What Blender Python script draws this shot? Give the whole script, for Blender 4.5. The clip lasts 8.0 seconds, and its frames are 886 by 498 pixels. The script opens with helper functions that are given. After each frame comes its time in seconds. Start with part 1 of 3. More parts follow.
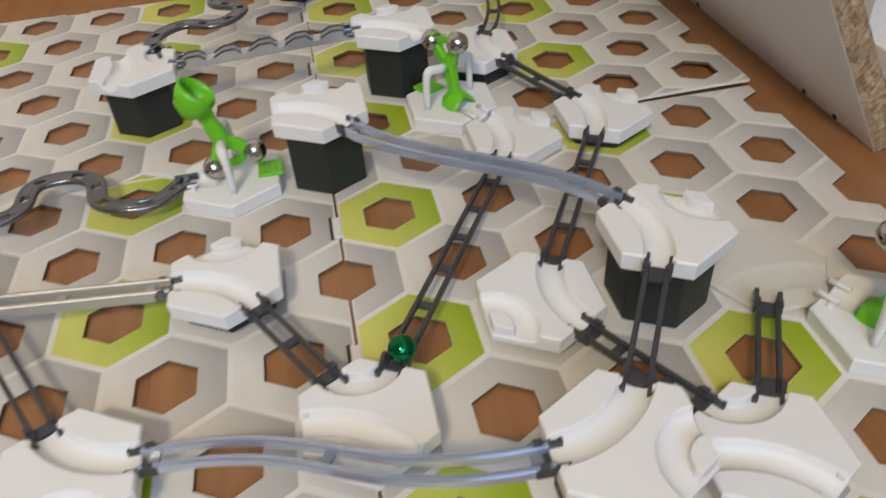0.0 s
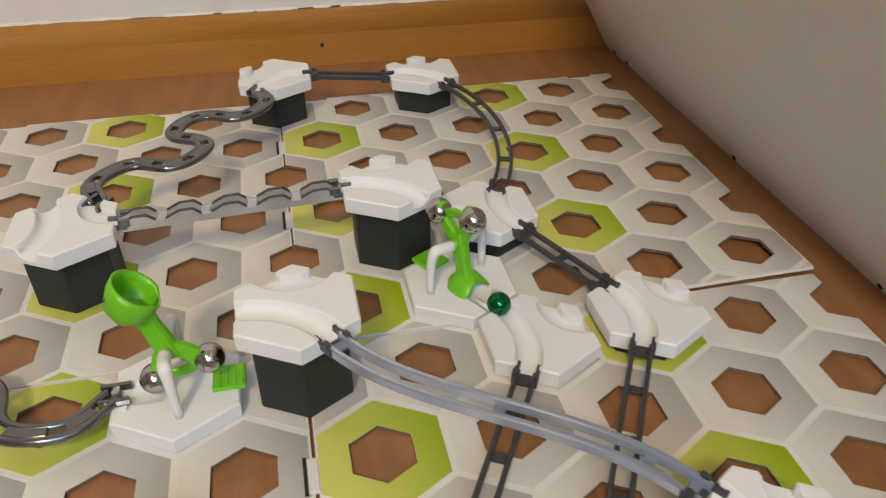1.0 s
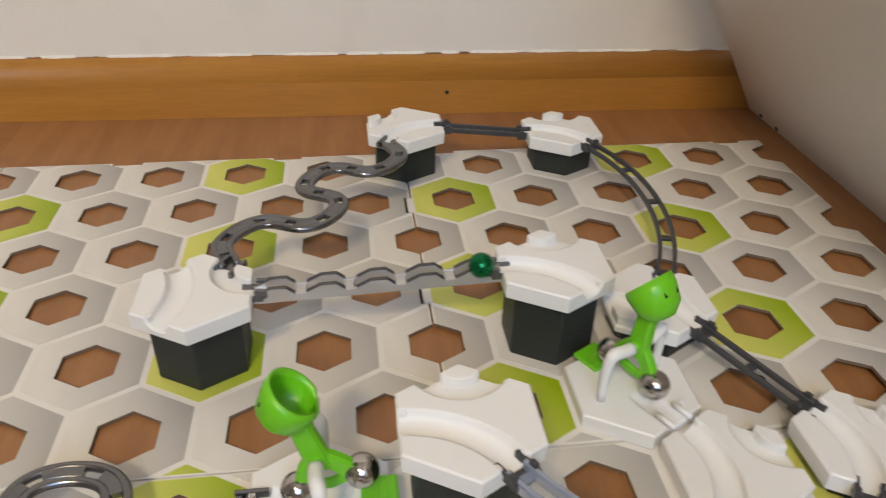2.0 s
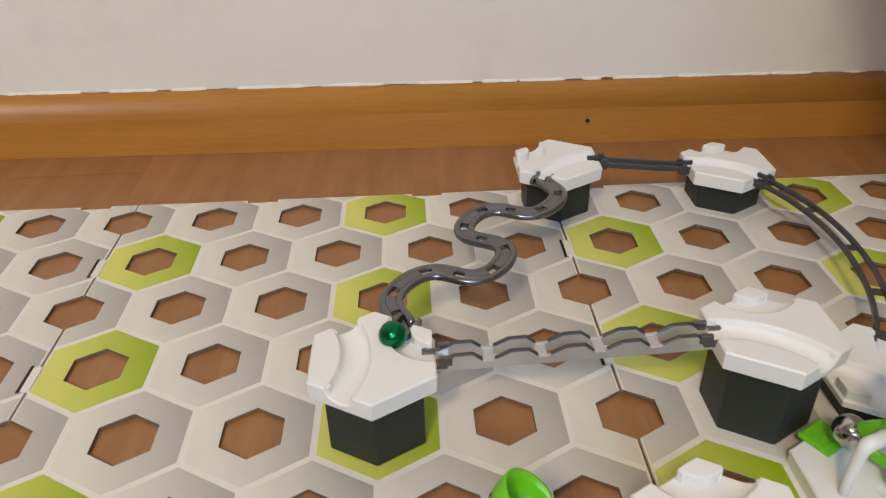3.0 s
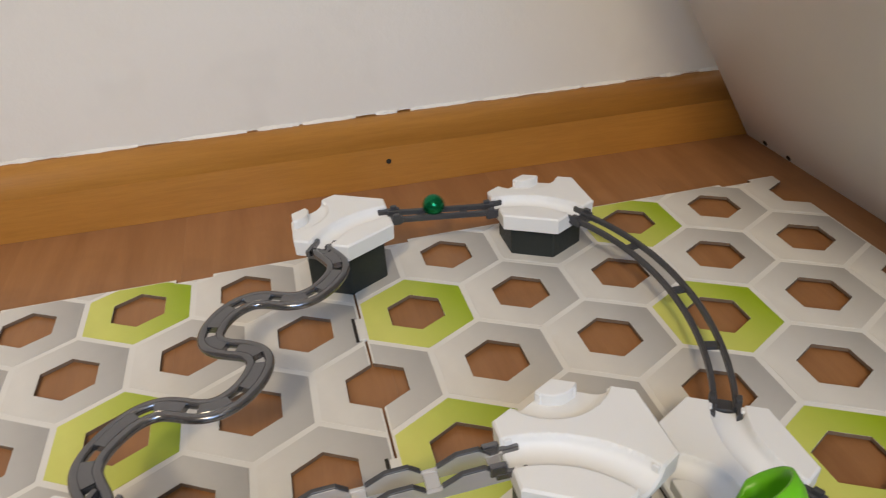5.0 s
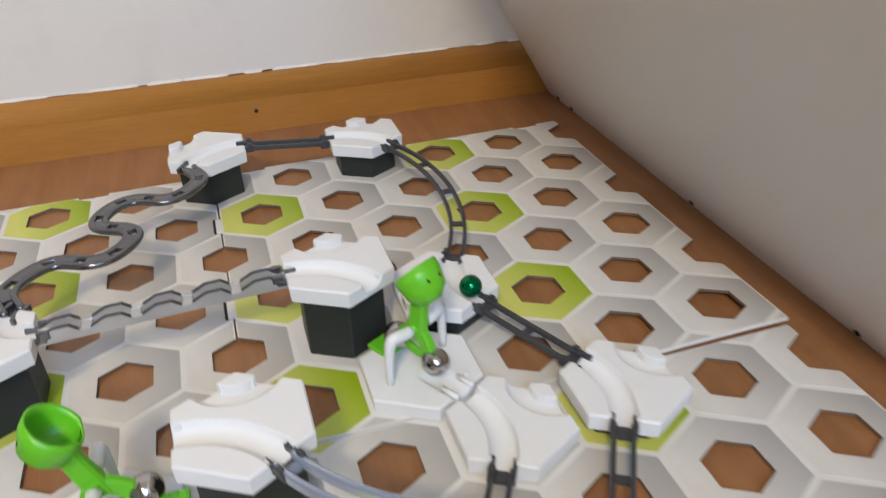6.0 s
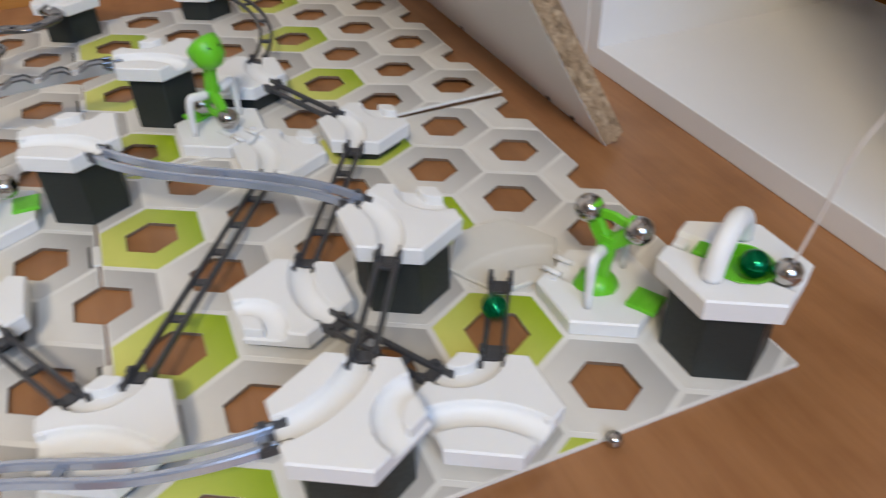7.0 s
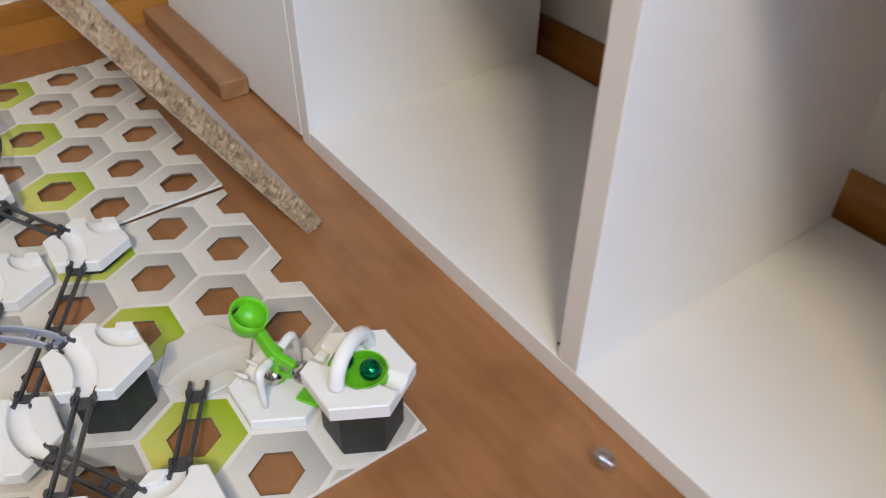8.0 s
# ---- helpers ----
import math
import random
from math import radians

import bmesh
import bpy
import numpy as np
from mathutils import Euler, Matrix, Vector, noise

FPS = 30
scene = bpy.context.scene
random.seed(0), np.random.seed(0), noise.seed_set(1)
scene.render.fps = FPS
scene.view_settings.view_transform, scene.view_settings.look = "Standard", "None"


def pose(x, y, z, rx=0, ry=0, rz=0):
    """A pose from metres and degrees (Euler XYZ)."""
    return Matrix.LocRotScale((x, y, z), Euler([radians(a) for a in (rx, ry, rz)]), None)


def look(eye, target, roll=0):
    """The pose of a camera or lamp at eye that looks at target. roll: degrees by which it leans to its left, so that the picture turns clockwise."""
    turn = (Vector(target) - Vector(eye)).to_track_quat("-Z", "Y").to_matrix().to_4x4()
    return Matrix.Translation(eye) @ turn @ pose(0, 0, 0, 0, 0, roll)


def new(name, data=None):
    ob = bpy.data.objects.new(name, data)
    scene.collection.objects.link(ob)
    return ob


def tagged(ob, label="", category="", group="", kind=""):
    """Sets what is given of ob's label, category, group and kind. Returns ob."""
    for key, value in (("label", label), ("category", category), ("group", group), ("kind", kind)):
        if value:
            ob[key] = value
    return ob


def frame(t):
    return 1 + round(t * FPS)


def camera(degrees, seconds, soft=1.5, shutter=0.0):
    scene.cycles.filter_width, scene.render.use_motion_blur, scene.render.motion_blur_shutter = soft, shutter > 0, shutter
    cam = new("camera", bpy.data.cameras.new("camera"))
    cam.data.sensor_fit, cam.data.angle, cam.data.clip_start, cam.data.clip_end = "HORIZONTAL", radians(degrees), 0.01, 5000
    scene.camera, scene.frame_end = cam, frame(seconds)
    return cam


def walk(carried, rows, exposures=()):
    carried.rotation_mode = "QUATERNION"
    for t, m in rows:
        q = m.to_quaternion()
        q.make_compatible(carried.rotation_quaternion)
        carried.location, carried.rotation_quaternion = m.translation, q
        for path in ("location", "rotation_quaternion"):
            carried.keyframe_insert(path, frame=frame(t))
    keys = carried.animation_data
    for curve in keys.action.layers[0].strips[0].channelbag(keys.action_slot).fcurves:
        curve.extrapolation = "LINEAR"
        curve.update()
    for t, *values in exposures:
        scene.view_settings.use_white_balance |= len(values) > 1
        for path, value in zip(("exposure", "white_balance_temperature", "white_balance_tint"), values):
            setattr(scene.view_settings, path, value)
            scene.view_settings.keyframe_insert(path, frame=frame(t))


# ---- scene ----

# ---- camera and its walk ----
cam = camera(60.9, 8.0, soft=1.1, shutter=0.3)
PATH = [
    (0.0, 0.1226, -0.6952, 0.2630, 49.81, 3.38, -11.44),
    (0.2, 0.1357, -0.6739, 0.2631, 50.94, 2.70, -12.58),
    (0.5, 0.1408, -0.6183, 0.2755, 52.49, 1.35, -13.11),
    (0.8, 0.1326, -0.5800, 0.2720, 53.87, 0.62, -12.80),
    (1.0, 0.1236, -0.5679, 0.2650, 54.71, -0.09, -12.47),
    (1.5, 0.1024, -0.5234, 0.2601, 56.13, -0.93, -10.44),
    (2.0, 0.0769, -0.5013, 0.2605, 56.87, -1.20, -7.07),
    (2.2, 0.0584, -0.4932, 0.2600, 57.06, -1.16, -5.53),
    (3.3, 0.0202, -0.4290, 0.2539, 57.89, 1.48, -2.62),
    (3.5, 0.0294, -0.4122, 0.2481, 57.91, 1.93, -3.94),
    (4.0, 0.0543, -0.3879, 0.2399, 58.36, 3.18, -7.16),
    (4.2, 0.0632, -0.3744, 0.2391, 58.35, 3.26, -8.66),
    (5.3, 0.1115, -0.3690, 0.2398, 58.59, 3.02, -15.38),
    (5.5, 0.1231, -0.4107, 0.2370, 58.76, 2.76, -16.30),
    (6.0, 0.1317, -0.5318, 0.2677, 57.37, 1.63, -17.96),
    (6.2, 0.1393, -0.5795, 0.2750, 56.75, 1.10, -18.41),
    (6.5, 0.1413, -0.6485, 0.2796, 55.39, 0.78, -19.26),
    (6.8, 0.1418, -0.7140, 0.2676, 53.90, 1.02, -20.73),
    (7.0, 0.1679, -0.7371, 0.2578, 52.42, 1.25, -23.07),
    (7.2, 0.2036, -0.7322, 0.2763, 50.12, 2.20, -27.11),
    (7.5, 0.2322, -0.7297, 0.2740, 50.29, 1.10, -32.01),
    (7.7, 0.2461, -0.7547, 0.3119, 50.00, 0.20, -34.13),
    (8.0, 0.2515, -0.8049, 0.3784, 49.66, -0.26, -35.82),
]
walk(cam, [(t, pose(*p)) for t, *p in PATH], [
    (0.0, -0.30, 6150, 10), (0.5, -0.28, 6600, 10), (2.0, -0.18, 6450, 10), (3.5, -0.14, 6250, 10), (5.5, -0.06, 6080, 10),
    (6.0, 0.0, 5780, 10), (6.5, -0.04, 5780, 10), (7.0, -0.14, 5760, 10), (7.5, 0.0, 5720, 10), (8.0, 0.02, 5850, 10)])

# ---- world and light ----
world = bpy.data.worlds.new("world")
scene.world = world
world.use_nodes = True
world.node_tree.nodes["Background"].inputs[0].default_value = (0.75, 0.85, 1.0, 1)
world.node_tree.nodes["Background"].inputs[1].default_value = 0.3


def area_lamp(name, m, sx, sy, power, colour):
    d = bpy.data.lights.new(name, "AREA")
    d.shape, d.size, d.size_y, d.energy, d.color = "RECTANGLE", sx, sy, power, colour
    ob = new(name, d)
    ob.matrix_world = m
    return ob


area_lamp("ceiling_lamp_light", look((-0.70, -2.30, 2.42), (0.1, -0.3, 0)), 0.44, 0.44, 68, (1.0, 0.79, 0.49))
area_lamp("window_light", look((0.0, -2.56, 1.45), (0.35, -0.5, 0.1)), 1.2, 1.3, 36, (0.48, 0.68, 1.0))


# ---- materials ----
def material(name, build):
    m = bpy.data.materials.new(name)
    m.use_nodes = True
    nt = m.node_tree
    build(nt, nt.nodes["Principled BSDF"])
    return m


def node(nt, kind, **inputs):
    n = nt.nodes.new(kind)
    for k, v in inputs.items():
        n.inputs[k.replace("_", " ")].default_value = v
    return n


def ramp(nt, fac, stops):
    r = nt.nodes.new("ShaderNodeValToRGB")
    el = r.color_ramp.elements
    while len(el) < len(stops):
        el.new(0.5)
    for e, (p, c) in zip(el, stops):
        e.position, e.color = p, (*c, 1)
    nt.links.new(fac, r.inputs[0])
    return r.outputs[0]


def bump(nt, bsdf, height, strength, distance):
    b = node(nt, "ShaderNodeBump", Strength=strength, Distance=distance)
    nt.links.new(height, b.inputs["Height"])
    nt.links.new(b.outputs[0], bsdf.inputs["Normal"])


def coords(nt, scale=(1, 1, 1), kind="Object", turn=0.0):
    tc = nt.nodes.new("ShaderNodeTexCoord")
    mp = nt.nodes.new("ShaderNodeMapping")
    mp.inputs["Scale"].default_value = scale
    mp.inputs["Rotation"].default_value = (0, 0, turn)
    nt.links.new(tc.outputs[kind], mp.inputs[0])
    return mp.outputs[0]


def noise_at(nt, co, scale, detail=4.0, rough=0.6):
    n = node(nt, "ShaderNodeTexNoise", Scale=scale, Detail=detail, Roughness=rough)
    nt.links.new(co, n.inputs["Vector"])
    return n.outputs["Fac"]


def mixed(nt, fac, a, b, mode="MIX"):
    m = nt.nodes.new("ShaderNodeMix")
    m.data_type, m.blend_type = "RGBA", mode
    for sock, v in ((m.inputs[0], fac), (m.inputs[6], a), (m.inputs[7], b)):
        if isinstance(v, (int, float)):
            sock.default_value = v
        elif isinstance(v, tuple):
            sock.default_value = (*v, 1)
        else:
            nt.links.new(v, sock)
    return m.outputs[2]


def plastic(name, colour, rough, spec=0.5, wear=0.12, metal=0.0, scale=120.0, bumpy=0.05, subsurface=0.0):
    def build(nt, b):
        co = coords(nt)
        big = noise_at(nt, co, scale * 0.25)
        fine = noise_at(nt, co, scale * 6)
        dark = tuple(c * (1 - wear) for c in colour)
        nt.links.new(mixed(nt, big, dark, colour), b.inputs["Base Color"])
        nt.links.new(ramp(nt, fine, [(0.3, (rough * 0.8,) * 3), (0.7, (min(1, rough * 1.2),) * 3)]), b.inputs["Roughness"])
        b.inputs["Metallic"].default_value = metal
        b.inputs["Specular IOR Level"].default_value = spec
        if subsurface:
            b.inputs["Subsurface Weight"].default_value = subsurface
            b.inputs["Subsurface Radius"].default_value = (0.004, 0.004, 0.003)
            b.inputs["Subsurface Scale"].default_value = 1.0
        bump(nt, b, fine, bumpy, 0.0004)
    return material(name, build)


def printed(name, light, dark):
    """A printed field that runs from light to dark across the cell, with card grain."""
    def build(nt, b):
        tc = nt.nodes.new("ShaderNodeTexCoord")
        sep = nt.nodes.new("ShaderNodeSeparateXYZ")
        nt.links.new(tc.outputs["Object"], sep.inputs[0])
        add = nt.nodes.new("ShaderNodeMath")
        add.operation = "MULTIPLY_ADD"
        nt.links.new(sep.outputs[1], add.inputs[0])
        add.inputs[1].default_value = 0.25
        nt.links.new(sep.outputs[0], add.inputs[2])
        mr = node(nt, "ShaderNodeMapRange", From_Min=-0.03, From_Max=0.03)
        nt.links.new(add.outputs[0], mr.inputs[0])
        grain = noise_at(nt, tc.outputs["Object"], 900, 3)
        stain = noise_at(nt, tc.outputs["Object"], 60, 3)
        col = ramp(nt, mr.outputs[0], [(0.15, light), (0.55, tuple((a + c) / 2 for a, c in zip(light, dark))), (0.95, dark)])
        col = mixed(nt, 0.10, col, ramp(nt, stain, [(0.3, (0.5, 0.48, 0.45)), (0.7, (1, 1, 1))]), "MULTIPLY")
        nt.links.new(col, b.inputs["Base Color"])
        b.inputs["Roughness"].default_value = 0.42
        bump(nt, b, grain, 0.08, 0.0003)
    return material(name, build)


def wood(name, dark, light, stretch, scale, rough, gloss=0.5, turn=0.0, streak=0.24, blotch=0.0):
    def build(nt, b):
        co = coords(nt, stretch, turn=turn)
        warp = noise_at(nt, co, scale, 6, 0.62)
        fine = noise_at(nt, co, scale * 7, 4, 0.7)
        col = ramp(nt, warp, [(0.3, dark), (0.5, tuple((a + c) / 2 for a, c in zip(dark, light))), (0.68, light)])
        col = mixed(nt, streak, col, ramp(nt, fine, [(0.35, (0.55, 0.5, 0.45)), (0.6, (1, 1, 1))]), "MULTIPLY")
        if blotch:
            spots = noise_at(nt, coords(nt), 14, 4, 0.55)
            col = mixed(nt, blotch, col, ramp(nt, spots, [(0.34, (0.62, 0.56, 0.50)), (0.50, (1, 1, 1))]), "MULTIPLY")
        oi = nt.nodes.new("ShaderNodeObjectInfo")
        shade = ramp(nt, oi.outputs["Random"], [(0.0, (0.94, 0.935, 0.93)), (1.0, (1.0, 1.0, 1.0))])
        col = mixed(nt, 1.0, col, shade, "MULTIPLY")
        nt.links.new(col, b.inputs["Base Color"])
        nt.links.new(ramp(nt, fine, [(0.2, (rough * 0.85,) * 3), (0.8, (rough * 1.2,) * 3)]), b.inputs["Roughness"])
        b.inputs["Specular IOR Level"].default_value = gloss
        bump(nt, b, fine, 0.06, 0.0005)
    return material(name, build)


def chipboard_look(nt, b):
    co = coords(nt)
    v = node(nt, "ShaderNodeTexVoronoi", Scale=330.0)
    mp = coords(nt, (1.0, 1.0, 0.45))
    nt.links.new(mp, v.inputs["Vector"])
    n = noise_at(nt, co, 500, 5, 0.7)
    col = mixed(nt, 0.55, ramp(nt, v.outputs["Color"], [(0.2, (0.16, 0.10, 0.05)), (0.55, (0.42, 0.29, 0.17)), (0.85, (0.62, 0.48, 0.32))]), ramp(nt, n, [(0.3, (0.12, 0.07, 0.03)), (0.7, (0.6, 0.45, 0.28))]))
    nt.links.new(col, b.inputs["Base Color"])
    b.inputs["Roughness"].default_value = 0.9
    bump(nt, b, n, 0.7, 0.0015)


def wall_look(nt, b):
    co = coords(nt)
    big = noise_at(nt, co, 5, 3)
    fine = noise_at(nt, co, 140, 5, 0.65)
    smudge = noise_at(nt, co, 17, 2)
    col = mixed(nt, big, (0.70, 0.66, 0.60), (0.76, 0.73, 0.68))
    col = mixed(nt, 0.22, col, ramp(nt, smudge, [(0.30, (0.78, 0.77, 0.76)), (0.42, (1, 1, 1))]), "MULTIPLY")
    nt.links.new(col, b.inputs["Base Color"])
    b.inputs["Roughness"].default_value = 0.85
    bump(nt, b, fine, 0.25, 0.0012)


def laminate_look(nt, b):
    co = coords(nt)
    big = noise_at(nt, co, 6, 3)
    fine = noise_at(nt, co, 260, 3)
    nt.links.new(mixed(nt, big, (0.72, 0.71, 0.70), (0.80, 0.79, 0.78)), b.inputs["Base Color"])
    nt.links.new(ramp(nt, fine, [(0.3, (0.34,) * 3), (0.7, (0.46,) * 3)]), b.inputs["Roughness"])
    bump(nt, b, fine, 0.05, 0.0004)


def glassy_rail(nt, b):
    b.inputs["Base Color"].default_value = (0.30, 0.35, 0.46, 1)
    b.inputs["Roughness"].default_value = 0.22
    b.inputs["Transmission Weight"].default_value = 0.35
    b.inputs["Metallic"].default_value = 0.15
    n = noise_at(nt, coords(nt), 240, 3)
    bump(nt, b, n, 0.05, 0.0004)


WHITE = plastic("white_plastic", (0.80, 0.80, 0.79), 0.50, spec=0.35, wear=0.05, bumpy=0.04, subsurface=0.05)
CREAM = plastic("cream_plastic", (0.64, 0.615, 0.55), 0.6, spec=0.25, wear=0.06)
BLACK = plastic("charcoal_plastic", (0.027, 0.031, 0.028), 0.50, spec=0.3, wear=0.2)
DARK = plastic("dark_grey_rail", (0.055, 0.055, 0.060), 0.36, wear=0.25)
SILVER = material("clear_grey_rail", glassy_rail)
GUN = plastic("gunmetal_plastic", (0.22, 0.22, 0.23), 0.20, wear=0.3, metal=0.85)
CHROME = plastic("pale_metallic_rail", (0.50, 0.48, 0.44), 0.40, wear=0.3, metal=0.25)
WAVY = plastic("glossy_grey_metallic", (0.62, 0.61, 0.60), 0.18, wear=0.2, metal=0.5, bumpy=0.0)
LIME = plastic("lime_green_plastic", (0.16, 0.56, 0.012), 0.34, wear=0.12, subsurface=0.08)
STEEL = plastic("polished_steel", (0.52, 0.50, 0.48), 0.09, wear=0.1, metal=1.0, bumpy=0.0)
EMERALD = plastic("green_metallic_lacquer", (0.004, 0.16, 0.055), 0.10, wear=0.1, metal=0.75, bumpy=0.0)
CARD = plastic("white_card", (0.75, 0.73, 0.68), 0.5, wear=0.08, scale=200, bumpy=0.1)
CORE = plastic("raw_card_core", (0.17, 0.115, 0.075), 0.9, scale=300)
GREY_FIELD = printed("grey_printed_card", (0.71, 0.685, 0.63), (0.40, 0.385, 0.36))
LIME_FIELD = printed("lime_printed_card", (0.64, 0.65, 0.15), (0.29, 0.40, 0.003))
FLOOR_WOOD = wood("beech_laminate", (0.275, 0.122, 0.043), (0.36, 0.172, 0.067), (13, 1.3, 1), 5.0, 0.36, streak=0.14, blotch=0.5)
HONEY_WOOD = wood("honey_varnished_wood", (0.40, 0.172, 0.028), (0.48, 0.220, 0.040), (1.2, 16, 16), 4.0, 0.33, gloss=0.45)
BATTEN_WOOD = wood("worn_brown_wood", (0.22, 0.105, 0.040), (0.36, 0.190, 0.085), (16, 1.2, 16), 4.0, 0.5)
CHIP = material("chipboard", chipboard_look)
PLASTER = material("painted_plaster", wall_look)
LAMINATE = material("white_laminate", laminate_look)
HOLE_DARK = plastic("dark_hole", (0.02, 0.016, 0.012), 0.8)
THREAD = plastic("white_thread", (0.75, 0.70, 0.66), 0.8)
PAINT = plastic("ceiling_paint", (0.72, 0.72, 0.72), 0.9, scale=20)
# even tone of the unseen closing walls, set for how much light they bounce
UNSEEN_WALL = plastic("unseen_wall_grey", (0.44, 0.44, 0.46), 0.9, scale=20)


# ---- mesh helpers ----
def to_mesh(name, bm, mat, smooth=False):
    me = bpy.data.meshes.new(name)
    bm.normal_update()
    bm.to_mesh(me)
    bm.free()
    me.materials.append(mat)
    if smooth:
        me.polygons.foreach_set("use_smooth", [True] * len(me.polygons))
    return me


def part(name, bm, mat, parent, label="", smooth=False, m=None):
    me = bm if isinstance(bm, bpy.types.Mesh) else to_mesh(name, bm, mat, smooth)
    ob = new(name, me)
    ob.parent = parent
    if m is not None:
        ob.matrix_local = m
    if label:
        tagged(ob, label)
    return ob


def thing(name, m, label, category, group="", kind=""):
    ob = new(name)
    ob.empty_display_size = 0.01
    ob.matrix_world = m
    return tagged(ob, label, category, group, kind)


def add_box(bm, lo, hi, bevel=0.0, m=None):
    r = bmesh.ops.create_cube(bm, size=1)
    vs = r["verts"]
    for v in vs:
        v.co = Vector([lo[i] + (v.co[i] + 0.5) * (hi[i] - lo[i]) for i in range(3)])
    if bevel:
        es = list({e for v in vs for e in v.link_edges})
        r = bmesh.ops.bevel(bm, geom=es, offset=bevel, segments=2, affect="EDGES", profile=0.5)
        vs = list({v for f in r["faces"] for v in f.verts} | {v for v in vs if v.is_valid})
    if m is not None:
        bmesh.ops.transform(bm, matrix=m, verts=vs)
    return bm


def box(lo, hi, bevel=0.0, m=None):
    return add_box(bmesh.new(), lo, hi, bevel, m)


def sphere(bm, centre, radius, seg=32):
    bmesh.ops.create_uvsphere(bm, u_segments=seg, v_segments=seg // 2, radius=radius, matrix=Matrix.Translation(centre))
    return bm


def prism(points, z0, z1, bevel=0.0, bm=None):
    """An upright prism over a convex outline."""
    bm = bm or bmesh.new()
    low = [bm.verts.new((x, y, z0)) for x, y in points]
    high = [bm.verts.new((x, y, z1)) for x, y in points]
    n = len(points)
    fs = [bm.faces.new(high), bm.faces.new(low[::-1])]
    for i in range(n):
        fs.append(bm.faces.new((low[i], low[(i + 1) % n], high[(i + 1) % n], high[i])))
    if bevel:
        es = list({e for f in fs for e in f.edges})
        bmesh.ops.bevel(bm, geom=es, offset=bevel, segments=2, affect="EDGES", profile=0.5)
    return bm


def hexagon(radius, turn=30.0, squash=1.0):
    return [(radius * math.cos(radians(turn + 60 * k)), radius * math.sin(radians(turn + 60 * k)) * squash) for k in range(6)]


def tube(points, radius, sides=10, bm=None, caps=True, up=Vector((0, 0, 1))):
    """A round bar along a line of points; radius: one number or one for each point."""
    return sweep(points, [(math.cos(2 * math.pi * k / sides), math.sin(2 * math.pi * k / sides)) for k in range(sides)], radius, bm, caps, up)


def sweep(points, section, scale=1.0, bm=None, caps=True, up=Vector((0, 0, 1))):
    bm = bm or bmesh.new()
    pts = [Vector(p) for p in points]
    rings = []
    for i, p in enumerate(pts):
        d = (pts[min(i + 1, len(pts) - 1)] - pts[max(i - 1, 0)]).normalized()
        side = d.cross(up)
        side = side.normalized() if side.length > 1e-6 else Vector((1, 0, 0))
        top = side.cross(d)
        s = scale[i] if isinstance(scale, (list, tuple)) else scale
        rings.append([bm.verts.new(p + side * (a * s) + top * (b * s)) for a, b in section])
    n = len(section)
    for a, b in zip(rings, rings[1:]):
        for k in range(n):
            bm.faces.new((a[k], a[(k + 1) % n], b[(k + 1) % n], b[k]))
    if caps:
        bm.faces.new(rings[0][::-1])
        bm.faces.new(rings[-1])
    return bm


def bar_section(w, h):
    c = min(w, h) * 0.22
    return [(-w / 2 + c, -h / 2), (w / 2 - c, -h / 2), (w / 2, -h / 2 + c), (w / 2, h / 2 - c), (w / 2 - c, h / 2), (-w / 2 + c, h / 2), (-w / 2, h / 2 - c), (-w / 2, -h / 2 + c)]


def bezier(a, da, b, db, n=40):
    a, b = Vector(a), Vector(b)
    p1, p2 = a + Vector(da), b - Vector(db)
    out = []
    for i in range(n + 1):
        t = i / n
        out.append(a * (1 - t) ** 3 + p1 * 3 * t * (1 - t) ** 2 + p2 * 3 * t * t * (1 - t) + b * t ** 3)
    return out


# ---- the plan: a honeycomb of cells, PITCH between neighbours ----
PITCH = 0.058
ROW = PITCH * math.sqrt(3) / 2
TOP = 0.004
TILE_R, TILE_H = 0.0312, 0.0098
APO = TILE_R * math.cos(radians(30))


def cell(c, r):
    return Vector((c * PITCH / 2, -r * ROW, 0))


# ---- the room ----
SLANT = pose(0, 0.1085, 0, 0, 0, -1.4)
ground = tagged(new("floor", to_mesh("floor", box((-3.0, -2.7, -0.02), (1.0, 0.2, -0.0006)), FLOOR_WOOD)), "brown beech laminate floor with long planks", "floor", kind="structure")
FLOOR_Z = 0.0016


def planks():
    rng = random.Random(11)
    width, made = 0.104, {}
    for i in range(-16, 8):
        x = 0.0205 + i * width
        y = 0.135 - (rng.random() * 0.8 if i not in (0, 3) else 0.0)
        top = 0.135
        while top > -2.4:
            low = max(y if y < top - 0.05 else top - 0.9, -2.45)
            length = round(top - low, 3)
            if length not in made:
                made[length] = to_mesh("plank", box((0.00003, -length + 0.00003, -0.0005), (width - 0.00003, -0.00003, FLOOR_Z)), FLOOR_WOOD)
            part("plank", made[length], None, ground, m=pose(x, top, 0))
            top = low
            y = top - rng.choice((0.6, 0.75, 0.9))


wall_back = tagged(new("wall_back", to_mesh("wall_back", box((-3.0, 0.0145, 0.0), (1.2, 0.12, 2.5)), PLASTER)), "cream painted plaster wall above a wooden skirting", "wall", kind="structure")
wall_back.matrix_world = SLANT
wall_right = tagged(new("wall_right", to_mesh("wall_right", box((0.80, -2.6, 0.0), (0.92, 0.07, 2.5)), PLASTER)), "white painted plaster wall behind the shelf unit", "wall", kind="structure")


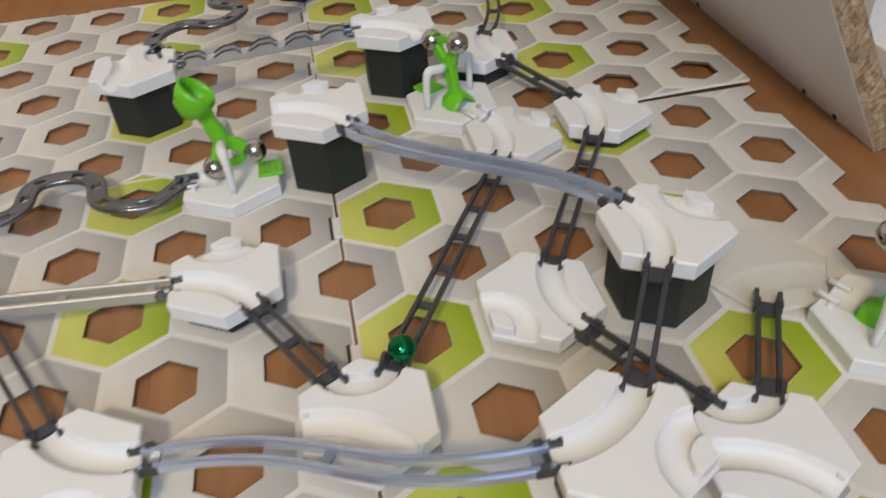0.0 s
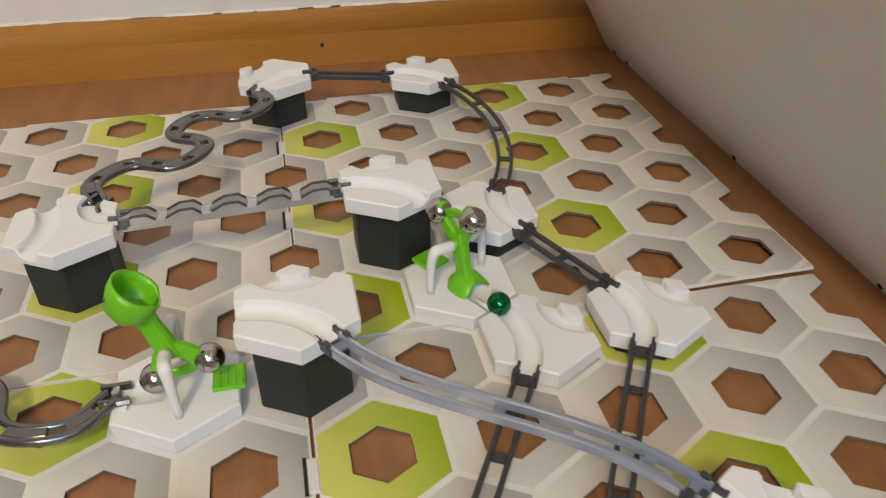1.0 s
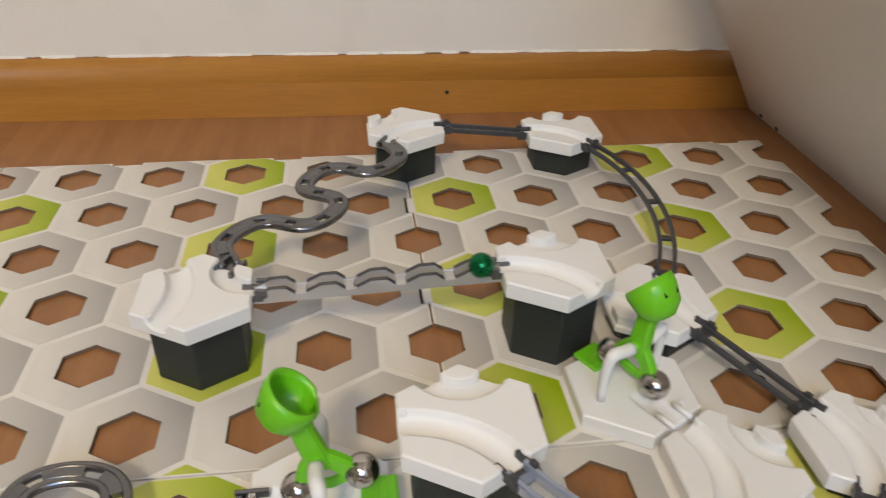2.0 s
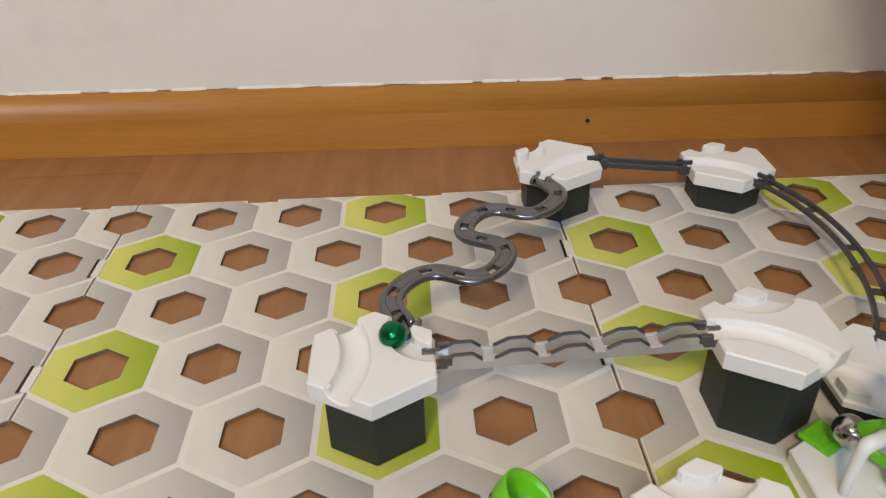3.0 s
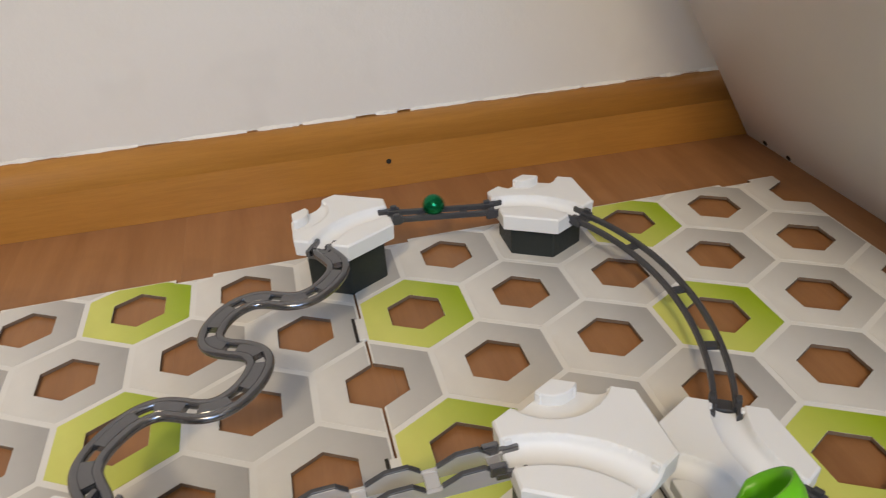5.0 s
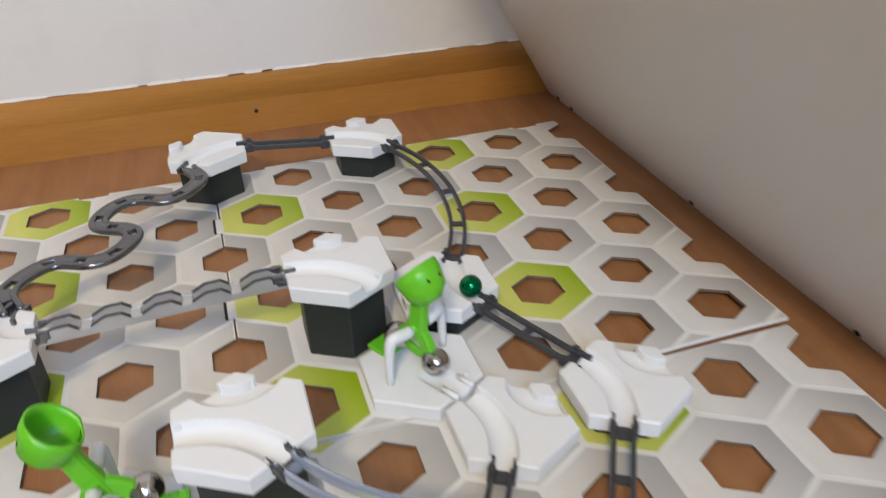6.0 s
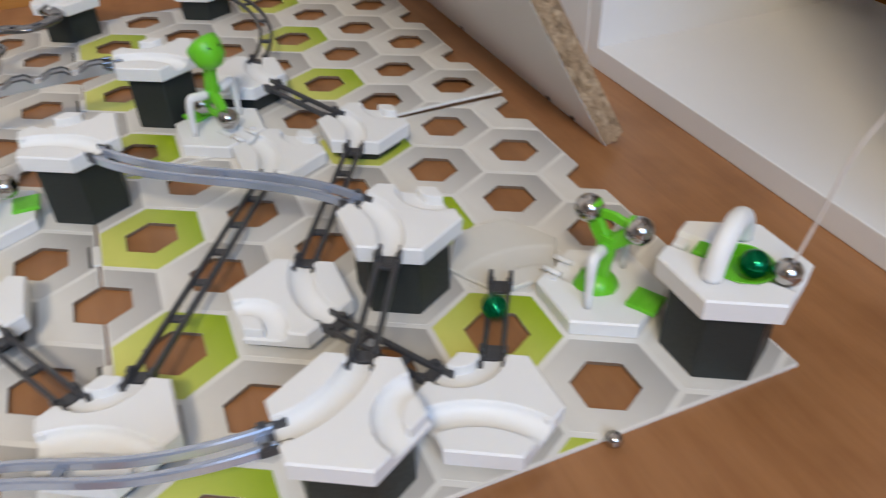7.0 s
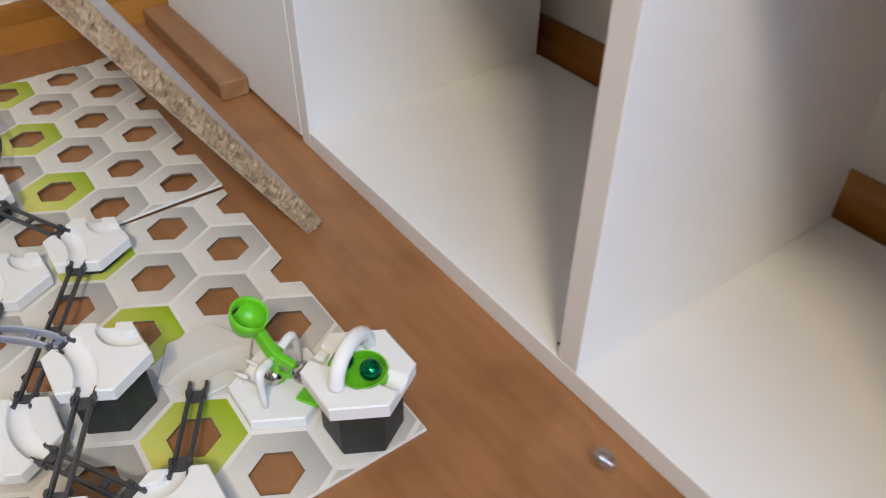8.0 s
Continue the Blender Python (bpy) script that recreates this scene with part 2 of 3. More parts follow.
def wall_with_window():
    bm = bmesh.new()
    for lo, hi in (((-3.1, -2.7, 0), (-0.6, -2.6, 2.5)), ((0.6, -2.7, 0), (1.0, -2.6, 2.5)), ((-0.6, -2.7, 0), (0.6, -2.6, 0.8)), ((-0.6, -2.7, 2.1), (0.6, -2.6, 2.5))):
        add_box(bm, lo, hi)
    return tagged(new("wall_front", to_mesh("wall_front", bm, UNSEEN_WALL)), "plain pale grey unseen wall with a window opening", "wall", kind="structure")


wall_with_window()
wall_left = tagged(new("wall_left", to_mesh("wall_left", box((-3.1, -2.6, 0.0), (-3.0, 0.2, 2.5)), UNSEEN_WALL)), "plain pale grey unseen wall", "wall", kind="structure")
tagged(new("ceiling", to_mesh("ceiling", box((-3.1, -2.7, 2.5), (1.0, 0.3, 2.6)), PAINT)), "plain white painted ceiling", "ceiling", kind="structure")


def skirting_profile(name, m, length, label, height=0.054):
    h = height
    outline = [(0.0, 0.0), (0.0, h * 0.60), (0.0005, h * 0.70), (0.0016, h * 0.79), (0.0036, h * 0.87), (0.0064, h * 0.935), (0.0100, h * 0.98), (0.0145, h), (0.0145, 0.0)]
    bm = bmesh.new()
    a = [bm.verts.new((0, y, z)) for y, z in outline]
    b = [bm.verts.new((length, y, z)) for y, z in outline]
    bm.faces.new(a)
    bm.faces.new(b[::-1])
    for i in range(len(outline)):
        j = (i + 1) % len(outline)
        bm.faces.new((a[j], a[i], b[i], b[j]))
    for f in bm.faces:
        f.smooth = len(f.verts) == 4 and f.calc_center_median().z > h * 0.6 and f.calc_center_median().y < 0.0140
    ob = tagged(new(name, to_mesh(name, bm, HONEY_WOOD)), label, "skirting board", kind="structure")
    ob.matrix_world = m
    return ob


skirting = skirting_profile("baseboard", SLANT @ pose(-3.0, 0, 0.0017), 4.0, "honey-coloured varnished wooden skirting board", 0.0497)
skirting_profile("baseboard", pose(0.7855, 0.05, 0, 0, 0, -90), 2.6, "brown wooden skirting board behind the shelf unit", 0.046)


def caulk():
    """The rough bead of old paint and filler along the top of the skirting, with flakes of paint that curl over it."""
    rng = random.Random(4)
    bm = bmesh.new()
    pts, rad = [], []
    for i in range(700):
        x = -1.4 + i * 0.003
        swell = max(0.0, noise.noise((x * 22, 0.3, 0.0)))
        pts.append((x, 0.0134 + rng.uniform(-0.0004, 0.0003), 0.0515 + rng.uniform(-0.0004, 0.0004) + 0.0012 * noise.noise((x * 9, 2.0, 0.0))))
        rad.append(rng.uniform(0.0002, 0.0006) + 0.0008 * swell)
    tube(pts, rad, 6, bm)
    bead = tagged(new("trim", to_mesh("trim", bm, PLASTER)), "rough flaking bead of white filler along the skirting", "trim", kind="structure")
    bead.matrix_world = SLANT
    x = -0.75
    while x < 0.5:
        length = rng.uniform(0.012, 0.05)
        n = 8
        bm = bmesh.new()
        low, high = [], []
        for i in range(n + 1):
            px = x + length * i / n
            taper = math.sin(math.pi * (i + 0.4) / (n + 0.8))
            out = 0.0008 * taper + rng.uniform(0, 0.0005)
            low.append(bm.verts.new((px, 0.0128 - out, 0.0508 - 0.0007 * taper + rng.uniform(-0.0004, 0.0004))))
            high.append(bm.verts.new((px, 0.0142, 0.0519 + 0.0006 * taper + rng.uniform(-0.0003, 0.0005))))
        for i in range(n):
            bm.faces.new((low[i], low[i + 1], high[i + 1], high[i]))
        r = bmesh.ops.extrude_face_region(bm, geom=bm.faces[:])
        for v in r["geom"]:
            if isinstance(v, bmesh.types.BMVert):
                v.co += Vector((0, -0.0003, 0.0003))
        bmesh.ops.recalc_face_normals(bm, faces=bm.faces[:])
        part("paint_flake", bm, PLASTER, bead)
        x += length * rng.uniform(0.7, 2.2)


caulk()


def nail_holes():
    for x, z, r in ((0.1605, 0.0195, 0.0019), (0.1605 + 0.9, 0.02, 0.0018)):
        bm = bmesh.new()
        bmesh.ops.create_cone(bm, cap_ends=True, segments=12, radius1=r, radius2=r * 0.8, depth=0.0012, matrix=pose(0, 0, 0, 90))
        ob = part("nail", bm, HOLE_DARK, skirting, "dark nail head")
        ob.matrix_local = pose(x + 3.0, -0.0004, z)


nail_holes()

# ---- leaning panel, shelf unit, batten ----
def panel():
    lean = math.degrees(math.atan2(0.505, 0.863))
    t = thing("wall_panel_board", pose(0.4368, -0.3700, FLOOR_Z - 0.0004, 0, 0, 0.3) @ pose(0, 0, 0, 0, -lean, 0), "white laminated chipboard panel with a raw edge, leaning over", "board")
    part("sheet", box((0, 0.0006, 0), (0.0155, 0.4665, 0.36), 0.0005), LAMINATE, t)
    rng = random.Random(8)
    bm = bmesh.new()
    n, k = 150, 6
    grid = [[bm.verts.new((0.0155 * j / k + (0.0004 if j == 0 else 0) + rng.uniform(-0.0004, 0.0004) * (0 < j < k), 0.0005 - abs(rng.gauss(0, 0.0007)) * (0 < j < k), 0.36 * i / n)) for j in range(k + 1)] for i in range(n + 1)]
    for i in range(n):
        for j in range(k):
            bm.faces.new((grid[i][j], grid[i][j + 1], grid[i + 1][j + 1], grid[i + 1][j]))
    for i in range(n + 1):
        z = 0.36 * i / n
        bite = 0.0010 * max(0.0, noise.noise((z * 60, 3, 1)))
        for j in range(k):
            grid[i][j].co.x = max(grid[i][j].co.x, bite * (1 - j / k) + 0.0155 * j / k)
            grid[i][j].co.y -= 0.0002
    part("raw_edge", bm, CHIP, t, "rough brown chipboard edge")
    for y, z in ((0.039, 0.0045), (0.073, 0.0048), (0.227, 0.0045), (0.414, 0.0045), (0.441, 0.0050)):
        bm = bmesh.new()
        bmesh.ops.create_cone(bm, cap_ends=True, segments=12, radius1=0.0021, radius2=0.0021, depth=0.001, matrix=pose(-0.0002, y, z, 0, 90, 0))
        part("screw_hole", bm, HOLE_DARK, t, "dark drilled hole")


panel()


def shelf_unit():
    t = thing("shelf_unit", pose(0.4970, 0, FLOOR_Z), "white laminate shelf unit with empty open compartments", "shelf")
    part("bottom_board", box((0, -1.6, 0.0), (0.272, -0.262, 0.018), 0.0008), LAMINATE, t)
    part("divider", box((0.0, -0.6075, 0.0183), (0.270, -0.5905, 0.75), 0.0006), LAMINATE, t)
    part("divider", box((0.0, -0.930, 0.0183), (0.270, -0.914, 0.75), 0.0006), LAMINATE, t)
    part("side_panel", box((0.0, -0.2620, 0.0), (0.270, -0.246, 0.75), 0.0006), LAMINATE, t)
    part("front_panel", box((-0.0005, -0.2455, 0.006), (0.0155, 0.085, 0.75), 0.0006), LAMINATE, t, "white laminate cupboard front")
    # boards above the view, added to shade the backs of the compartments
    for y0, y1 in ((-0.5903, -0.2622), (-0.9138, -0.6077), (-1.6, -0.9302)):
        part("shelf_board", box((0.0, y0, 0.372), (0.270, y1, 0.388), 0.0006), LAMINATE, t)
    part("top_board", box((0, -1.6, 0.7505), (0.272, 0.09, 0.766), 0.0006), LAMINATE, t)
    for y, z in ((-0.583, 0.0181), (-0.944, 0.0181)):
        bm = bmesh.new()
        bmesh.ops.create_cone(bm, cap_ends=True, segments=10, radius1=0.0016, radius2=0.0016, depth=0.0008, matrix=Matrix.Translation((0.009, y, z)))
        part("screw_hole", bm, HOLE_DARK, t, "dark drilled hole")


shelf_unit()


def batten():
    t = tagged(new("wooden_batten", to_mesh("wooden_batten", box((0, 0, 0), (0.030, 0.225, 0.020), 0.002), BATTEN_WOOD)), "worn brown wooden batten lying on the floor by the cupboard", "batten")
    t.matrix_world = pose(0.4660, -0.135, FLOOR_Z)


batten()


# ---- ground plates: printed honeycomb card with hexagonal openings ----
HOLE_A = 0.2405 * PITCH
HOLE_R = HOLE_A / math.cos(radians(30))
LIMES = {(0, 0), (10, 0), (-5, 1), (5, 1), (0, 2), (10, 2), (-5, 3), (5, 3), (0, 4), (10, 4), (5, 5), (-10, 0), (-10, 2), (-10, 4), (-5, 5),
         (0, 6), (10, 6), (5, 7), (0, 8), (10, 8), (5, 9), (10, 10), (0, 10), (-5, 7), (-5, 9), (5, 11), (-10, 6), (-10, 8), (-10, 10), (10, 12)}


def clip(poly, x0, x1, y0, y1):
    for axis, lim, sign in ((0, x0, 1), (0, x1, -1), (1, y0, 1), (1, y1, -1)):
        out = []
        for i, p in enumerate(poly):
            q = poly[(i + 1) % len(poly)]
            a, b = (p[axis] - lim) * sign, (q[axis] - lim) * sign
            if a >= -1e-9:
                out.append(p)
            if (a > 1e-9 and b < -1e-9) or (a < -1e-9 and b > 1e-9):
                k = a / (a - b)
                out.append((p[0] + (q[0] - p[0]) * k, p[1] + (q[1] - p[1]) * k))
        poly = out
        if len(poly) < 3:
            return []
    return poly


def ring_polys(outer, inner):
    o, i = hexagon(outer), hexagon(inner)
    return [[o[k], o[(k + 1) % 6], i[(k + 1) % 6], i[k]] for k in range(6)]


def slab(polys, z0, z1):
    bm = bmesh.new()
    for p in polys:
        if len(p) >= 3:
            try:
                bm.faces.new([bm.verts.new((x, y, z1)) for x, y in p])
            except ValueError:
                pass
    bmesh.ops.remove_doubles(bm, verts=bm.verts[:], dist=2e-6)
    bmesh.ops.recalc_face_normals(bm, faces=bm.faces[:])
    for f in bm.faces:
        if f.normal.z < 0:
            f.normal_flip()
    r = bmesh.ops.extrude_face_region(bm, geom=bm.faces[:])
    low = [v for v in r["geom"] if isinstance(v, bmesh.types.BMVert)]
    for v in low:
        v.co.z = z0
    bmesh.ops.recalc_face_normals(bm, faces=bm.faces[:])
    return bm


FIELD_OUT, FIELD_IN = 0.472 * PITCH / math.cos(radians(30)), HOLE_R + 0.00012
FIELD_MESHES = {}


NOTCH_X, NOTCH_W, NOTCH_D = 0.0185, 0.0210, 0.0034


def notched(poly, x0, x1, y0, y1, shift=0.0, margin=0.0):
    """The poly clipped to a field whose far edge has shallow notches, one for every two cells."""
    out, x = [], x0
    for k in range(-6, 6):
        a, b = NOTCH_X + 2 * PITCH * k - shift - margin, NOTCH_X + NOTCH_W + 2 * PITCH * k - shift + margin
        if b < x0 or a > x1:
            continue
        out.append(clip(poly, x, a, y0, y1))
        out.append(clip(poly, max(a, x0), min(b, x1), y0, y1 - NOTCH_D))
        x = b
    out.append(clip(poly, x, x1, y0, y1))
    return out


def field_mesh(x0, x1, y0, y1, mat, shift=None):
    key = (round(x0, 4), round(x1, 4), round(y0, 4), round(y1, 4), mat.name, shift)
    if key not in FIELD_MESHES:
        rings = ring_polys(FIELD_OUT, FIELD_IN)
        if shift is None:
            polys = [clip(p, x0, x1, y0, y1) for p in rings]
        else:
            polys = [q for p in rings for q in notched(p, max(x0, -0.05), min(x1, 0.05), y0, y1, shift, 0.0006)]
        FIELD_MESHES[key] = to_mesh("printed_field", slab(polys, TOP - 0.0003, TOP + 0.0002), mat)
    return FIELD_MESHES[key]


def lift_at(x, y):
    """The curl of the card whose free corner has sprung up from the seam."""
    a, b = min(1.0, max(0.0, (x - 0.235) / 0.15)), min(1.0, max(0.0, (-y - 0.15) / 0.13))
    return 0.0034 * a * a * (3 - 2 * a) * b * b * (3 - 2 * b)


def curled(me, at):
    me = me.copy()
    for v in me.vertices:
        v.co.z += lift_at(v.co.x + at.x, v.co.y + at.y)
    return me


def plate(c0, r0, tilt=(0, 0, 0)):
    """A plate of five cells by six rows; c0: its left edge in half pitches, r0: its first row."""
    x0, x1 = c0 * PITCH / 2 + 0.0005, (c0 + 10) * PITCH / 2 - 0.0005
    y1, y0 = -(r0 - 0.5) * ROW - 0.0005, -(r0 + 5.5) * ROW + 0.0005
    t = thing("track_base_plate", pose(tilt[0], tilt[1], tilt[2]), "white and grey card base plate printed with hexagons and cut-out centres", "base plate", "base plates on the floor")
    polys, fields = [], []
    for r in range(r0 - 1, r0 + 7):
        for c in range(c0, c0 + 11):
            if (c - r) % 2:
                continue
            p = cell(c, r)
            for q in ring_polys(PITCH / math.sqrt(3), HOLE_R):
                q = [(x + p.x, y + p.y) for x, y in q]
                if r0 == 0 and r <= 0:
                    polys += notched(q, x0, x1, y0, y1)
                else:
                    polys.append(clip(q, x0, x1, y0, y1))
            big = 1.0
            fx0 = x0 - p.x + 0.0008 if c == c0 else -big
            fx1 = x1 - p.x - 0.0008 if c == c0 + 10 else big
            fy1 = y1 - p.y - 0.0008 if r <= r0 or r > r0 + 5 else big
            fy0 = y0 - p.y + 0.0008 if r >= r0 + 5 or r < r0 else -big
            if min(fy1, fy0 + 2 * big) < -FIELD_OUT + 0.001 or fy0 > FIELD_OUT - 0.001:
                continue
            fields.append((p, field_mesh(fx0, fx1, fy0, fy1, LIME_FIELD if (c, r) in LIMES else GREY_FIELD, p.x if r0 == 0 and r <= 0 else None)))
    loose = (c0, r0) == (4, 0)
    card = to_mesh("card", slab(polys, FLOOR_Z + 0.0004, TOP), CARD)
    card.materials.append(CORE)
    for f in card.polygons:  # the cut walls of the openings show the core of the card
        inside = x0 + 1e-4 < f.center.x < x1 - 1e-4 and y0 + 1e-4 < f.center.y < y1 - 1e-4
        if abs(f.normal.z) < 0.5 and inside:
            f.material_index = 1
    part("card", curled(card, Vector()) if loose else card, None, t)
    for p, me in fields:
        if loose and p.x > 0.2 and p.y < -0.1:
            me = curled(me, p)
        part("printed_field", me, None, t, m=Matrix.Translation(p))
    # joining clips on the seams
    for r in (r0 + 1, r0 + 3) if c0 < 4 else ():
        bm = bmesh.new()
        y = -r * ROW - 0.006
        add_box(bm, (x1 - 0.0042, y - 0.010, TOP - 0.0005), (x1 - 0.0026, y + 0.010, TOP + 0.0006))
        part("joint_slot", bm, HOLE_DARK, t, "dark joint slot")
        bm = box((x1 - 0.0024, y - 0.009, TOP - 0.001), (x1 + 0.0022, y + 0.009, TOP + 0.0008), 0.0003)
        part("joining_clip", bm, CARD, t)


for c0, r0, tilt in ((-16, 0, (-0.0006, 0, 0)), (-6, 0, (0, 0, 0)), (4, 0, (0.0002, -0.0006, 0.0010)), (-16, 6, (-0.001, 0, 0)), (-6, 6, (-0.0006, 0, 0)), (4, 6, (0, -0.0004, 0))):
    plate(c0, r0, tilt)


# ---- track tiles ----
def groove(d, w, depth):
    if d >= w:
        return 0.0
    return -depth * math.sqrt(max(0.0, 1 - (d / w) ** 2)) ** 0.8


POST = Vector((math.cos(radians(210)), math.sin(radians(210)))) * TILE_R
POST_R = 0.0094


def tile_height(x, y):
    """Top of a curve tile: a wide bend about the axis 0 degrees, and a tight bend round the corner at 210 degrees, where a post stands."""
    p = Vector((x, y))
    wide = abs((p - Vector((2 * APO, 0))).length - math.sqrt(3) * APO)
    tight = (p - POST).length - APO / math.sqrt(3)
    low = -0.0052 if tight < 0 else groove(tight, 0.0063, 0.0052)
    return min(groove(wide, 0.0066, 0.0056), low)


def hex_top(height, radius, n, z):
    """A relief over a hexagon, with a chamfered rim and sides down to 0."""
    bm = bmesh.new()
    corners = [Vector((radius * math.cos(radians(30 + 60 * k)), radius * math.sin(radians(30 + 60 * k)))) for k in range(6)]
    inner = (radius - 0.0009) / radius
    seen = {}

    def vert(x, y):
        key = (round(x, 7), round(y, 7))
        if key not in seen:
            seen[key] = bm.verts.new((x * inner, y * inner, z + height(x * inner, y * inner)))
        return seen[key]

    for k in range(6):
        a, b = corners[k], corners[(k + 1) % 6]
        at = lambda i, j: vert(*((a * i + b * j) / n))
        for i in range(n):
            for j in range(n - i):
                bm.faces.new((at(i, j), at(i + 1, j), at(i, j + 1)))
                if i + j < n - 1:
                    bm.faces.new((at(i + 1, j), at(i + 1, j + 1), at(i, j + 1)))
    for f in bm.faces:
        f.smooth = True
    rim = []
    for k in range(6):
        a, b = corners[k], corners[(k + 1) % 6]
        rim += [a + (b - a) * (i / n) for i in range(n)]
    rows = []
    for s, dz, low in ((inner, 0.0, False), (1.0, -0.0009, False), (0.985, 0.0, True)):
        rows.append([bm.verts.new((p.x * s, p.y * s, 0.0006 if low else z + height(p.x * inner, p.y * inner) + dz)) for p in rim])
    rows.append([bm.verts.new((p.x * 0.96, p.y * 0.96, 0.0)) for p in rim])
    m = len(rim)
    for a, b in zip(rows, rows[1:]):
        for i in range(m):
            bm.faces.new((a[(i + 1) % m], a[i], b[i], b[(i + 1) % m]))
    bm.faces.new(rows[-1][::-1])
    bmesh.ops.recalc_face_normals(bm, faces=bm.faces[:])
    return bm


CURVE_MESH = to_mesh("body", hex_top(tile_height, TILE_R, 56, TILE_H), WHITE)


def post_mesh():
    """The corner that the tight bend leaves standing."""
    c = POST * (1 - 0.0012 / TILE_R)
    arc = [c + Vector((math.cos(radians(a)), math.sin(radians(a)))) * POST_R for a in range(-30, 91, 12)]
    return to_mesh("corner_post", prism([tuple(c)] + [tuple(p) for p in arc], TILE_H - 0.0060, TILE_H, 0.0006), WHITE)


def seat_mesh():
    """Two pegs at the mouth of a groove, between which a rail clips in; x points out of the tile."""
    bm = bmesh.new()
    for y in (-1, 1):
        add_box(bm, (-0.0040, y * 0.0066 - 0.0012, TILE_H - 0.0060), (-0.0012, y * 0.0066 + 0.0012, TILE_H - 0.0006), 0.0004)
    return to_mesh("rail_seat", bm, WHITE)


POST_MESH, SEAT_MESH = post_mesh(), seat_mesh()


def curve_tile(c, r, axis, base, what="on a height block"):
    p = cell(c, r)
    t = thing("curve_tile", pose(p.x, p.y, base, 0, 0, axis), "white plastic hexagonal track tile with curved grooves, " + what, "track tile", "track tiles on the base plates")
    part("body", CURVE_MESH, WHITE, t)
    part("corner_post", POST_MESH, WHITE, t)
    for a in (60, -60, 180, 240):
        part("rail_seat", SEAT_MESH, WHITE, t, m=pose(APO * math.cos(radians(a)), APO * math.sin(radians(a)), 0, 0, 0, a))
    return t


def block(c, r, height):
    p = cell(c, r)
    h = height - TOP - 0.0004
    bm = prism(hexagon(0.0245), 0, h, 0.0009)
    ob = tagged(new("height_block", to_mesh("height_block", bm, BLACK)), "charcoal plastic hexagonal %s height block on a base plate" % ("tall" if h > 0.03 else "medium" if h > 0.012 else "low"), "height block", "height blocks under the tiles")
    ob.matrix_world = pose(p.x, p.y, TOP + 0.0002)


TILES = {  # cell: axis, height of the underside
    "T1": (4, 0, 300, 0.0300), "T2": (8, 0, 240, 0.0236), "A": (0, 4, 180, 0.0373), "B": (6, 4, 240, 0.0426), "M": (8, 4, 0, 0.0170),
    "C": (4, 6, 240, 0.0429), "N": (8, 6, 180, 0.0044), "O": (10, 6, 180, 0.0112), "P": (2, 8, 240, 0.0125), "Q": (7, 9, 0, 0.0100),
    "D": (9, 9, 180, 0.0400), "R": (4, 10, 240, 0.0118), "S": (0, 10, 60, 0.0125), "T": (7, 11, 120, 0.0350), "U": (9, 11, 240, 0.0115),
    "V": (-6, 6, 240, 0.0182), "W": (-4, 6, 240, 0.0125), "X": (-4, 8, 240, 0.0240)}
for name, (c, r, axis, base) in TILES.items():
    if base > 0.006:
        block(c, r, base)
        curve_tile(c, r, axis, base)
    else:
        curve_tile(c, r, axis, base, "on a base plate")
block(13, 11, 0.0445)


# ---- rails ----
def edge_point(key, angle, reach=0.0, lift=0.0058):
    c, r, axis, base = TILES[key]
    d = Vector((math.cos(radians(angle)), math.sin(radians(angle)), 0))
    return cell(c, r) + d * (APO + reach) + Vector((0, 0, base + lift)), d


def offset_line(points, side, lift=0.0):
    out = []
    for i, p in enumerate(points):
        d = (points[min(i + 1, len(points) - 1)] - points[max(i - 1, 0)])
        d.z = 0
        d.normalize()
        out.append(p + Vector((d.y, -d.x, 0)) * side + Vector((0, 0, lift)))
    return out


def along(points, s):
    """The point at the share s of the line's length, and its heading."""
    lens = [(b - a).length for a, b in zip(points, points[1:])]
    want, i = s * sum(lens), 0
    while i < len(lens) - 1 and want > lens[i]:
        want -= lens[i]
        i += 1
    d = points[i + 1] - points[i]
    return points[i] + d * (want / max(1e-9, lens[i])), d.normalized()


def heading(p, d):
    """A pose at p whose x axis points along d, upright."""
    yaw = math.degrees(math.atan2(d.y, d.x))
    return pose(p.x, p.y, p.z, 0, 0, yaw)


GAUGE = 0.0042


def rail(points, mat, label, ties, w=0.0023, h=0.0034):
    t = thing("rail", Matrix.Identity(4), label, "rail", "rails between the tiles")
    for side in (-GAUGE, GAUGE):
        line = offset_line(points, side)
        part("bar", sweep(line, bar_section(w, h)), mat, t)
    for s in ties:
        p, d = along(points, s)
        part("tie", box((-0.0022, -GAUGE, -0.0022), (0.0022, GAUGE, -0.0004), 0.0003), mat, t, m=heading(p, d))
    for s, back in ((0.0, 1), (1.0, -1)):
        p, d = along(points, s)
        d = d * back
        bm = bmesh.new()
        add_box(bm, (0.0, -GAUGE - 0.0012, -0.0032), (0.0062, GAUGE + 0.0012, -0.0006), 0.0004)
        for y in (-1, 1):
            yo = y * (GAUGE + 0.0009)
            add_box(bm, (-0.0055, yo - 0.0011, -0.0020), (0.0070, yo + 0.0011, 0.0022), 0.0004)
            add_box(bm, (0.0018, yo - 0.0012, 0.0010), (0.0055, yo + 0.0012, 0.0038), 0.0005)
        part("clip", bm, DARK if mat is not CHROME else GUN, t, m=heading(p, d))
    return t


